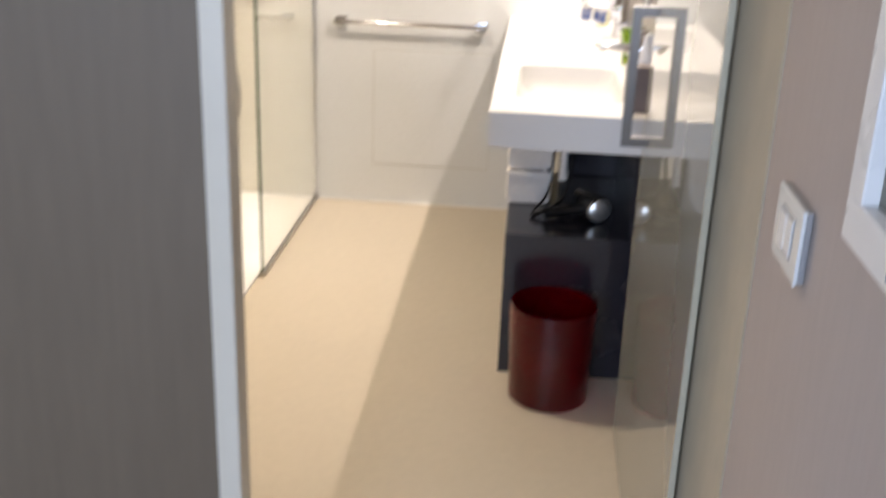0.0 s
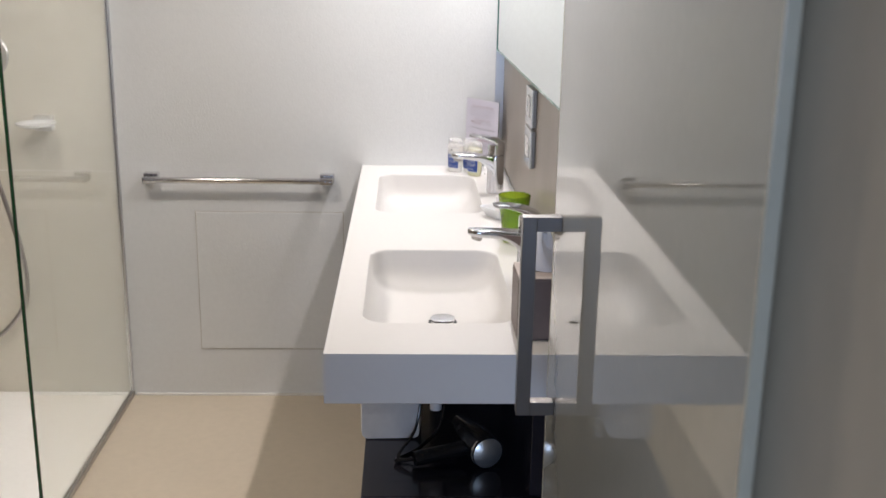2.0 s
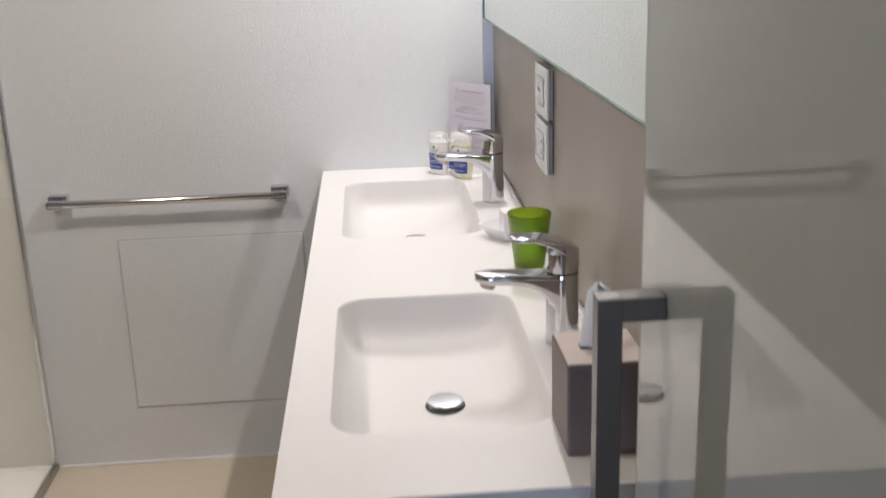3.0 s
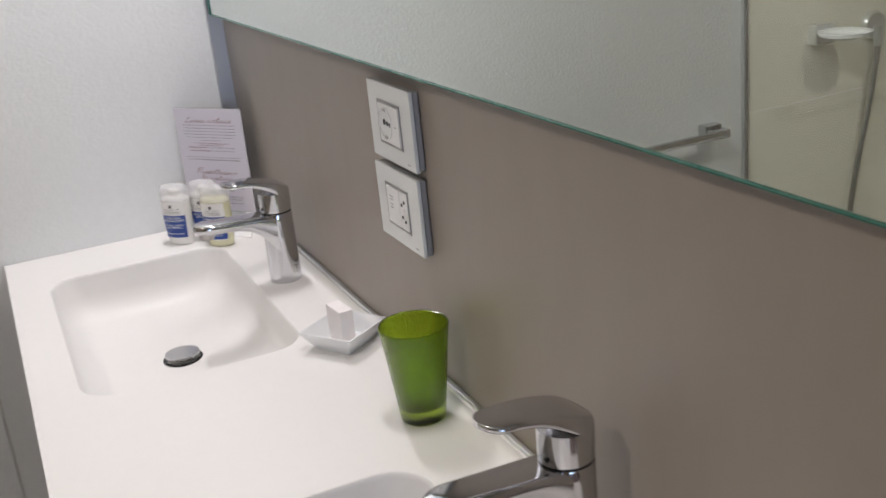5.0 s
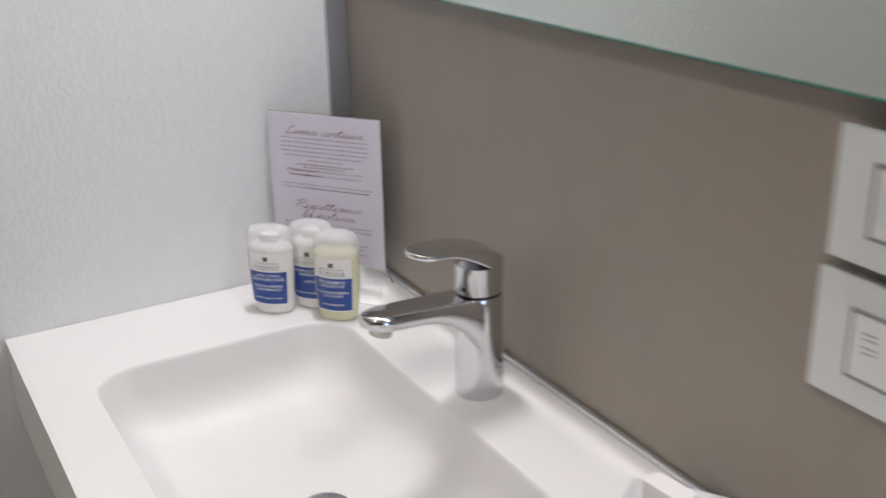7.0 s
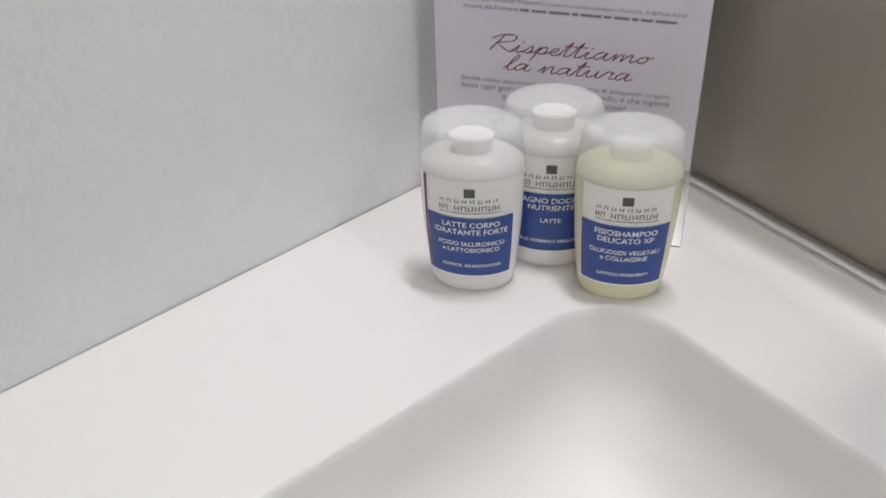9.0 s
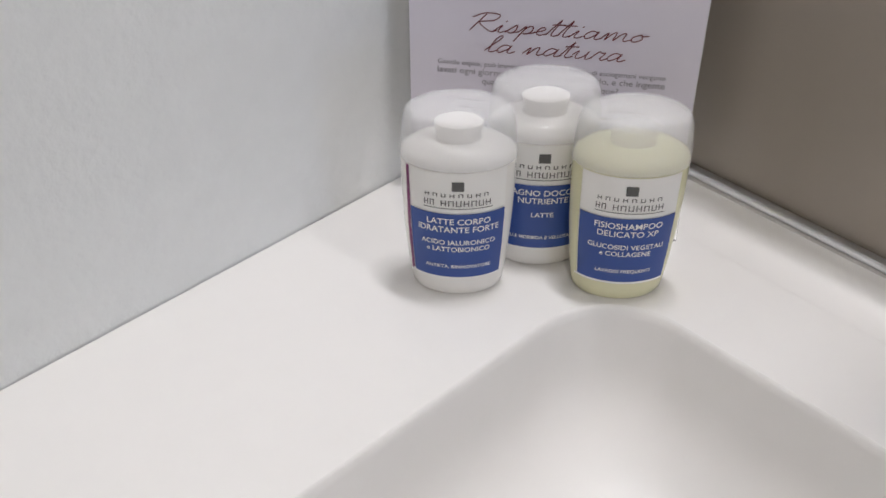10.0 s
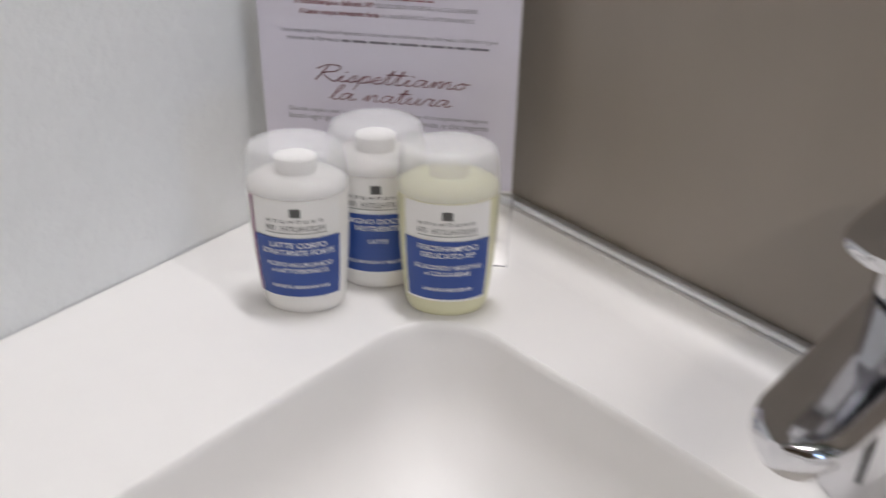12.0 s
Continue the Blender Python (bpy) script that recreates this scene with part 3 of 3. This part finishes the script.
for z in (0.3, 1.8):
    part("hinge", box(0.0101, 0.024, -0.920, -0.865, z - 0.045, z + 0.045, 0.002), M_STEEL, door)

# ---- framed print in the corridor ----
pic = thing("framed_print", -0.031, -3.778, 1.433, "grey brown print in a broad white frame", "picture frame")
for y0, y1, z0, z1 in ((-0.40, 0.40, 0.283, 0.328), (-0.40, 0.40, -0.328, -0.283), (-0.40, -0.355, -0.2828, 0.2828), (0.355, 0.40, -0.2828, 0.2828)):
    part("frame", box(-0.024, -0.0005, y0, y1, z0, z1, 0.002), M_WHITEPL, pic, "white frame rail")
part("print", box(-0.008, -0.003, -0.3545, 0.3545, -0.2825, 0.2825), M_PRINT, pic, "blurred grey print under glass")
st = part("sticker", box(-0.0256, -0.0246, 0.13, 0.26, -0.325, -0.287), M_LABEL, pic, "white sticker with coloured marks")
for y, mat in ((0.243, M_BLUE), (0.208, M_YELLOW), (0.178, M_REDINK), (0.152, M_BLUE)):
    part("mark", box(-0.0263, -0.0257, y - 0.009, y + 0.009, -0.316, -0.297), mat, st)

# ---- things under the worktop ----
cart = thing("storage_box", -0.238, -1.213, 0, "midnight black lacquered storage box under the worktop", "storage unit")
part("front", box(-0.178, 0.198, -0.332, -0.312, 0.0, 0.436, 0.002), M_DARK, cart)
part("side", box(-0.178, -0.160, -0.3118, 0.33, 0.0, 0.416, 0.002), M_DARK, cart)
part("side", box(0.180, 0.198, -0.3118, 0.33, 0.0, 0.416, 0.002), M_DARK, cart)
part("top", box(-0.178, 0.198, -0.3118, 0.33, 0.4165, 0.436, 0.002), M_DARK, cart)
part("back", box(0.170, 0.198, -0.3118, 0.33, 0.4365, 0.73, 0.002), M_DARK, cart)
part("rear", box(-0.02, 0.1695, 0.30, 0.33, 0.4365, 0.73, 0.002), M_DARK, cart)
part("rail", place(lathe(((0.005, -0.105), (0.005, 0.105)), 12), pose(0.06, -0.20, 0.712, 0, 90)), M_ALU, cart, "chrome rod")


def towel(z, h, y, label):
    t = thing("folded_towel", -0.358, y, z, label, "towel", "towels under the worktop")
    rings = []
    for u in range(11):
        f = u / 10
        e = 1 - 0.06 * abs(2 * f - 1) ** 5
        rings.append([(px + 0.001 * math.sin(13 * f + 60 * pz), -0.13 + 0.26 * f, h / 2 + pz * e + 0.0012 * math.sin(9 * f + 40 * px)) for px, pz in rounded(0.070 * e, h / 2, 0.014, 5)])
    part("fold", loft(rings), M_TOWEL, t, "", True)
    part("band", box(-0.0715, 0.0715, -0.1335, -0.1295, h - 0.018, h - 0.004, 0.001), M_LABEL, t, "smooth woven border")
    return t


towel(0.436, 0.108, -1.128, "white folded terry towel on the black box")
towel(0.545, 0.085, -1.122, "white folded terry towel on top of another")

dryer = thing("hair_dryer", -0.190, -1.365, 0.436, "black hair dryer with a chrome rear grille lying on the box", "hair dryer")
part("barrel", place(lathe(((0.020, -0.09), (0.026, -0.06), (0.036, 0.0), (0.038, 0.05), (0.036, 0.075)), 28), pose(0.02, 0.03, 0.039, 90, 0, 20)), M_BLACK, dryer, "", True)
part("grille", place(lathe(((0.004, 0.008), (0.024, 0.005), (0.034, -0.002), (0.036, -0.012)), 28), pose(0.045, -0.043, 0.039, 90, 0, 20)), M_SATIN, dryer, "round steel air grille", True)
part("handle", tube(((0.02, 0.01, 0.035), (-0.05, -0.01, 0.026), (-0.115, -0.03, 0.02)), 0.017, 14), M_BLACK, dryer, "", True)
part("cable", tube(((-0.115, -0.03, 0.02), (-0.155, -0.01, 0.008), (-0.10, 0.06, 0.006), (-0.05, 0.10, 0.06), (-0.03, 0.12, 0.29)), 0.0045, 8), M_BLACK, dryer, "black cable", True)
part("cable", tube(((-0.115, -0.03, 0.02), (-0.15, 0.0, 0.012), (-0.112, 0.06, 0.05), (-0.098, 0.085, 0.15), (-0.102, 0.09, 0.30)), 0.0035, 8), M_BLACK, dryer, "black cable", True)
trap = thing("basin_waste_pipe", -0.245, -1.307, 0.735, "white plastic waste pipe below the basin", "pipe")
part("pipe", place(lathe(((0.010, 0), (0.010, -0.17), (0.013, -0.172), (0.013, -0.20)), 20), pose(-0.012, 0, 0)), M_WHITEPL, trap, "", True)
part("nut", place(lathe(((0.017, -0.0002), (0.017, -0.016), (0.014, -0.019)), 20), pose(-0.012, 0, 0)), M_CHROME, trap, "", True)

bin_ = thing("waste_bin", -0.268, -1.672, 0, "dark red translucent plastic waste bin on the floor", "waste bin")
part("shell", lathe(((0.002, 0.004), (0.104, 0.004), (0.108, 0.010), (0.118, 0.285), (0.1205, 0.287), (0.1215, 0.284), (0.112, 0.006), (0.106, 0.0), (0.002, 0.0)), 56), M_RED, bin_, "", True)

# ---- small things on the worktop ----
tumbler = thing("tumbler", -0.060, -0.958, H, "green glass tumbler on the worktop", "glass")
part("glass", lathe(((0.002, 0.0), (0.0235, 0.0), (0.0265, 0.003), (0.0275, 0.012), (0.0295, 0.03), (0.0395, 0.113), (0.0402, 0.1165), (0.0396, 0.1178), (0.0378, 0.1165), (0.0278, 0.034), (0.0255, 0.019), (0.002, 0.017)), 56), M_GREENGLASS, tumbler, "", True)

sdish = thing("soap_dish", -0.068, -0.706, H, "square white ceramic soap dish with sloping sides", "soap dish", rz=34)
part("bowl", loft([[(px, py, z) for px, py in rounded(w, w, r, 4)] for w, z, r in ((0.028, 0.0, 0.003), (0.029, 0.002, 0.003), (0.0430, 0.0265, 0.003), (0.0434, 0.028, 0.003), (0.0412, 0.028, 0.003), (0.028, 0.0062, 0.003), (0.004, 0.0058, 0.002))]), M_CERAMIC, sdish, "", True)
soap = thing("soap_bar", -0.070, -0.708, H + 0.0065, "small boxed soap standing in the dish", "soap", rz=6)
part("box", box(-0.010, 0.010, -0.022, 0.022, 0.0, 0.050, 0.0012), M_SOAP, soap)

tissue = thing("tissue_box", -0.067, -1.605, H, "taupe leatherette tissue box on the worktop", "tissue box")
part("body", box(-0.055, 0.043, -0.055, 0.055, 0.0, 0.118, 0.004), M_TAUPEBOX, tissue)
part("top", box(-0.0535, 0.0415, -0.0535, 0.0535, 0.1181, 0.1196, 0.0006), M_BOXTOP, tissue, "pale beige top panel")
part("slot", box(-0.030, 0.020, -0.008, 0.008, 0.1197, 0.1200), M_BLACK, tissue)
rings = []
for u in range(10):
    f = u / 9
    z = 0.119 + 0.074 * f
    w = (0.026 - 0.017 * f)
    rings.append([(-0.004 + w * math.cos(a) + 0.006 * f * math.sin(3 * a + f * 3), 0.010 * (1 - 0.5 * f) * math.sin(a) + 0.005 * math.sin(2 * a + 5 * f) + 0.012 * f * f, z + 0.006 * f * math.sin(2 * a)) for a in (2 * math.pi * k / 20 for k in range(20))])
part("tissue", loft(rings), M_TISSUE, tissue, "white tissue pulled out of the slot", True)


def bottle(x, y, rz, mat, lines, label, stripe):
    """Oval bottle with a curved label; its front faces -y before turning."""
    t = thing("cosmetic_bottle", x, y, H, label, "bottle", "bottles by the wall", rz)
    A, B, TALL, LAB = 0.0292, 0.0185, 1.025, 1.08
    oval = lambda s, z, n=48: [(A * s * math.cos(2 * math.pi * k / n), B * s * math.sin(2 * math.pi * k / n), TALL * z) for k in range(n)]
    part("body", loft([oval(s, z) for s, z in ((0.70, 0.0), (0.78, 0.0006), (0.82, 0.0025), (0.845, 0.006), (0.90, 0.020), (0.955, 0.040), (0.985, 0.060), (0.99, 0.078), (0.985, 0.0815), (0.95, 0.0840), (0.80, 0.0868), (0.55, 0.0885))]), mat, t, "", True)
    part("neck", loft([oval(s, z) for s, z in ((0.46, 0.0870), (0.40, 0.0885), (0.38, 0.092), (0.40, 0.0930), (0.42, 0.0975), (0.36, 0.0985))]), mat if mat is M_CREAM else M_CAP, t, "pouring cap under the lid", True)
    part("lid", loft([oval(s, z) for s, z in ((1.005, 0.0795), (1.005, 0.083), (0.985, 0.092), (0.945, 0.1005), (0.90, 0.1045), (0.82, 0.1062), (0.40, 0.1072), (0.004, 0.1074))] +
                     [oval(s, z) for s, z in ((0.004, 0.1064), (0.40, 0.1062), (0.80, 0.1052), (0.875, 0.1036), (0.92, 0.1000), (0.962, 0.092), (0.9905, 0.083), (0.9915, 0.0795), (1.005, 0.0795))], False), M_CAP, t, "frosted translucent lid", True)

    def wrap(bm, lift):
        for v in bm.verts:
            a = v.co.x / 0.0275
            z = v.co.y
            s = 0.872 + 0.125 * math.sin(min(1.0, z / 0.062) * math.pi / 2)
            v.co = ((A * s + lift) * math.sin(a), -(B * s + lift) * math.cos(a), LAB * z)
        return bm

    def patch(x0, x1, z0, z1):
        bm = bmesh.new()
        n = 18
        lo = [bm.verts.new((x0 + (x1 - x0) * k / n, z0, 0)) for k in range(n + 1)]
        mid = [bm.verts.new((x0 + (x1 - x0) * k / n, z0 + (z1 - z0) * 0.45, 0)) for k in range(n + 1)]
        hi = [bm.verts.new((x0 + (x1 - x0) * k / n, z1, 0)) for k in range(n + 1)]
        for k in range(n):
            bm.faces.new((lo[k], lo[k + 1], mid[k + 1], mid[k]))
            bm.faces.new((mid[k], mid[k + 1], hi[k + 1], hi[k]))
        return bm

    lab = part("label", wrap(patch(-0.0290, 0.0262, 0.012, 0.0750), 0.0003), M_LABEL, t, "white and blue printed label", True)
    part("blue_field", wrap(patch(-0.0258, 0.0255, 0.0135, 0.0525), 0.0006), M_BLUE, lab, "", True)
    if stripe:
        part("stripe", wrap(patch(-0.0290, -0.0264, 0.0135, 0.0750), 0.0006), stripe, lab, "", True)
    white = []
    for text, size, z, sp in lines:
        white.append(place(lettering(text, size, spacing=sp, thin=-0.00005), pose(0.0005, z, 0)))
    tagged(part("print", wrap(join(*white), 0.0009), M_LABEL, lab, "white lettering"), kind="stuff")
    # maker's mark as plain shapes: an emblem block and two rows of thin upright strokes
    dark = [bar_row(-0.0028, 0.0028, 0.0655, 0.0052)]
    for n, x0, x1, z0, z1, w in ((8, -0.0160, 0.0165, 0.0620, 0.0640, 0.55), (2, -0.0165, -0.0105, 0.0570, 0.0602, 0.72), (7, -0.0080, 0.0170, 0.0570, 0.0602, 0.72)):
        step = (x1 - x0) / n
        for k in range(n):
            a, b = x0 + step * k, x0 + step * (k + w)
            dark += [bar_row(a, a + 0.0005, z0, z1 - z0), bar_row(b - 0.0005, b, z0, z1 - z0)]
            dark.append(bar_row(a + 0.0005, b - 0.0005, z0 + (z1 - z0) * (0.42, 0.84, 0.0)[k % 3], 0.0004))
    dark.append(patch(-0.0168, 0.0172, 0.0554, 0.0558))
    tagged(part("print", wrap(join(*dark), 0.0006), M_MARK, lab, "dark printed maker's mark"), kind="stuff")
    return t


LINES_A = (("LATTE CORPO", 0.0048, 0.0465, 1.0), ("IDRATANTE FORTE", 0.0048, 0.0418, 1.0), ("ACIDO IALURONICO", 0.0040, 0.0342, 1.0), ("e LATTOBIONICO", 0.0040, 0.0300, 1.0), ("ANTIETÀ, RINNOVATORE", 0.0030, 0.0195, 1.0))
LINES_B = (("BAGNO DOCCIA", 0.0048, 0.0465, 1.0), ("NUTRIENTE", 0.0048, 0.0418, 1.0), ("LATTE", 0.0040, 0.0335, 1.0), ("PELLE MORBIDA E VELLUTATA", 0.0029, 0.0195, 1.0))
LINES_C = (("FISIOSHAMPOO", 0.0048, 0.0465, 1.0), ("DELICATO XP", 0.0048, 0.0418, 1.0), ("GLUCOSIDI VEGETALI", 0.0040, 0.0342, 1.0), ("e COLLAGENE", 0.0040, 0.0300, 1.0), ("LAVAGGI FREQUENTI", 0.0030, 0.0195, 1.0))
bottle(-0.166, -0.093, -45, M_CREAM, LINES_A, "white lotion bottle with a blue label and frosted lid", M_PURPLE)
bottle(-0.117, -0.106, -45, M_CREAM, LINES_B, "white shower cream bottle standing behind the others", None)
bottle(-0.107, -0.155, -47, M_SHAMPOO, LINES_C, "pale yellow shampoo bottle with a blue label", M_SHAMPOO)

# card in an acrylic stand
card = thing("information_card", -0.082, -0.079, H, "lilac white printed card in a clear acrylic stand", "card stand", rz=-53)
LEAN = 0.6
tilt = pose(0, 0.0, 0.0035, -LEAN)
part("foot", loft([[(px, -0.024 + py, z) for px, py in rounded(0.079, 0.0009, 0.0008, 2)] for z in (0.0,)] + [[(px, 0.001 + py, 0.040) for px, py in rounded(0.079, 0.0009, 0.0008, 2)]]), M_ACRYLIC, card, "clear acrylic front foot")
part("foot", loft([[(px, 0.030 + py, 0.0) for px, py in rounded(0.079, 0.0009, 0.0008, 2)], [(px, 0.0042 + py, 0.038) for px, py in rounded(0.079, 0.0009, 0.0008, 2)]]), M_ACRYLIC, card, "clear acrylic rear foot")
sheet = part("sheet", place(box(-0.078, 0.078, -0.0006, 0.0006, 0.038, 0.2275), tilt), M_PAPER, card, "printed card")
cover = part("cover", place(box(-0.0785, 0.0785, 0.0012, 0.0030, 0.037, 0.2285, 0.0004), tilt), M_ACRYLIC, card, "clear acrylic back")
for ob in (cover, *[c for c in card.children if c.name.startswith("foot")]):
    ob.visible_shadow = False
flat = lambda bm: place(bm, tilt @ pose(0, -0.0011, 0.003, 90))


def printed(bm, mat, parent, label):
    """Small print, joined."""
    return tagged(part("print", bm, mat, parent, label), kind="stuff")


def words(rows):
    """Bars the length of words for print too small to read."""
    out = []
    for z, a in rows:
        x = -a
        while x < a - 0.002:
            w = random.uniform(0.0014, 0.0060)
            out.append(bar_row(x, min(a, x + w), z, 0.0009))
            x += w + 0.0011
    return out


# slanting handwriting: one or more strokes a letter, in x-heights, and its advance
PEN = {}


def letter(c, advance, *strokes):
    PEN[c] = (advance, strokes)


letter(" ", 0.60)
letter("i", 0.75, ((0, 0), (0.35, 0.9), (0.3, 0.15), (0.5, 0), (0.8, 0.25)), ((0.42, 1.3), (0.5, 1.42)))
letter("n", 1.15, ((0, 0.1), (0.3, 0.9), (0.3, 0), (0.55, 0.75), (0.8, 0.95), (0.85, 0.2), (1.0, 0), (1.25, 0.25)))
letter("m", 1.70, ((0, 0.1), (0.3, 0.9), (0.3, 0), (0.5, 0.75), (0.75, 0.95), (0.8, 0), (1.05, 0.75), (1.3, 0.95), (1.35, 0.2), (1.5, 0), (1.8, 0.25)))
letter("e", 0.75, ((0, 0.3), (0.5, 0.6), (0.45, 0.95), (0.2, 0.8), (0.15, 0.25), (0.4, 0), (0.85, 0.25)))
letter("a", 1.10, ((0.75, 0.85), (0.35, 0.95), (0.1, 0.4), (0.3, 0), (0.65, 0.4), (0.8, 0.95), (0.75, 0.15), (0.95, 0), (1.2, 0.25)))
letter("c", 0.70, ((0.65, 0.8), (0.35, 0.95), (0.1, 0.4), (0.3, 0), (0.8, 0.25)))
letter("o", 0.90, ((0.5, 0.95), (0.1, 0.5), (0.3, 0), (0.7, 0.35), (0.5, 0.95), (0.65, 0.75), (1.0, 0.85)))
letter("r", 0.90, ((0, 0.1), (0.3, 1.0), (0.5, 0.85), (0.7, 0.9), (0.6, 0.2), (0.75, 0), (1.0, 0.25)))
letter("t", 0.70, ((0, 0.1), (0.4, 2.0), (0.3, 0.3), (0.5, 0), (0.8, 0.25)), ((0.0, 1.35), (0.8, 1.42)))
letter("s", 0.75, ((0, 0.05), (0.45, 1.0), (0.55, 0.4), (0.4, 0), (0.1, 0.1)), ((0.4, 0), (0.8, 0.25)))
letter("p", 0.95, ((0, 0.1), (0.3, 0.95), (0.1, -1.0)), ((0.15, -0.2), (0.4, 0.85), (0.7, 0.9), (0.75, 0.3), (0.45, 0), (0.3, 0.15)), ((0.5, 0), (1.0, 0.25)))
letter("l", 0.65, ((0, 0.1), (0.55, 1.7), (0.45, 2.1), (0.25, 1.5), (0.25, 0.2), (0.45, 0), (0.75, 0.25)))
letter("u", 1.15, ((0, 0.4), (0.25, 0.95), (0.25, 0.2), (0.45, 0), (0.75, 0.4), (0.85, 0.95), (0.85, 0.15), (1.0, 0), (1.25, 0.25)))
letter("L", 1.35, ((0.9, 1.7), (0.8, 2.1), (0.5, 1.6), (0.25, 0.3), (-0.1, 0.05), (0.1, 0.25), (0.6, 0), (1.4, 0.15)))
letter("R", 1.60, ((0.2, 0), (0.6, 2.1)), ((-0.1, 1.6), (0.5, 2.2), (1.4, 2.1), (1.3, 1.4), (0.5, 1.1), (0.9, 0.5), (1.5, 0), (1.8, 0.2)))


def handwriting(text, y, high=0.0048, wide=0.0088, half=0.00030):
    """Thin pen ribbons, centred, with their baseline at y."""
    bm = bmesh.new()
    x = -sum(PEN[c][0] for c in text) / 2
    for c in text:
        advance, strokes = PEN[c]
        for st in strokes:
            ctrl = [Vector(((x + a) * wide + b * high * 0.55, y + b * high, 0)) for a, b in st]
            ctrl = [2 * ctrl[0] - ctrl[1], *ctrl, 2 * ctrl[-1] - ctrl[-2]]
            line = []
            for k in range(1, len(ctrl) - 2):
                p0, p1, p2, p3 = ctrl[k - 1:k + 3]
                for u in range(5):
                    f = u / 5
                    line.append(0.5 * (2 * p1 + (p2 - p0) * f + (2 * p0 - 5 * p1 + 4 * p2 - p3) * f * f + (3 * p1 - p0 - 3 * p2 + p3) * f ** 3))
            line.append(ctrl[-2])
            rows = []
            for k, p in enumerate(line):
                d = (line[min(k + 1, len(line) - 1)] - line[max(k - 1, 0)]).normalized()
                n = Vector((-d.y, d.x, 0)) * half
                rows.append((bm.verts.new(p + n), bm.verts.new(p - n)))
            for (a, b), (d, e) in zip(rows, rows[1:]):
                bm.faces.new((a, b, e, d))
        x += advance
    return bm


def fitted(text, x0, x1, y, shear=0.0, thin=0.0):
    """A line of small print stretched evenly to run from x0 to x1."""
    bm = lettering(text, 0.004, "LEFT", shear, thin=thin)
    lo, hi = min(v.co.x for v in bm.verts), max(v.co.x for v in bm.verts)
    k = (x1 - x0) / (hi - lo)
    for v in bm.verts:
        v.co = (x0 + (v.co.x - lo) * k, y + v.co.y * k, 0)
    return bm


printed(flat(handwriting("Linea cortesia", 0.1990)), M_INKRED, sheet, "slanting handwritten heading")
printed(flat(join(handwriting("Rispettiamo", 0.1030), handwriting("la natura", 0.0910))), M_INKRED, sheet, "slanting handwritten heading")
body = [fitted("Gentile ospite, può immaginare quante tonnellate di asciugamani vengono", -0.0624, 0.0611, 0.0817),
        fitted("lavati ogni giorno in hotel in tutto il mondo, e che ingente", -0.0625, 0.0614, 0.0765),
        fitted("quantità finisce nelle nostre acque?", -0.0378, 0.0369, 0.0708),
        fitted("I prodotti dei Farmacisti Preparatori si trovano esclusivamente in Farmacia. A Belluno li può", -0.0641, 0.0650, 0.1335, 0.2),
        fitted("trovare alla Farmacia", -0.0606, -0.0290, 0.1288, 0.2),
        fitted("GLUCOSIDI VEGETALI e COLLAGENE,", -0.0068, 0.0532, 0.1515),
        fitted("A. IALURONICO e LATTOBIONICO.", -0.0032, 0.0512, 0.1455)]
body += words(((0.1935, 0.061), (0.1878, 0.059), (0.1822, 0.061), (0.1766, 0.062), (0.1710, 0.055), (0.1654, 0.024), (0.0600, 0.058), (0.0550, 0.050), (0.0480, 0.056)))
# the rest of the address line, as word-long bars
body += [bar_row(a, b, 0.1290, 0.0015) for a, b in ((-0.0275, -0.0225), (-0.0210, -0.0125), (-0.0110, 0.0005), (0.0020, 0.0055), (0.0070, 0.0185), (0.0200, 0.0240), (0.0255, 0.0340), (0.0355, 0.0390), (0.0405, 0.0470), (0.0485, 0.0600))]
printed(flat(join(*body)), M_INK, sheet, "small grey print")
red = [fitted("il Fisioshampoo delicato XP", -0.0545, -0.0080, 0.1515, 0.2, -0.00008), fitted("il Latte corpo idratante forte", -0.0520, -0.0046, 0.1455, 0.2, -0.00008)]
red += words(((0.1600, 0.040), (0.1565, 0.030)))
printed(flat(join(*red)), M_INKRED, sheet, "wine red print")
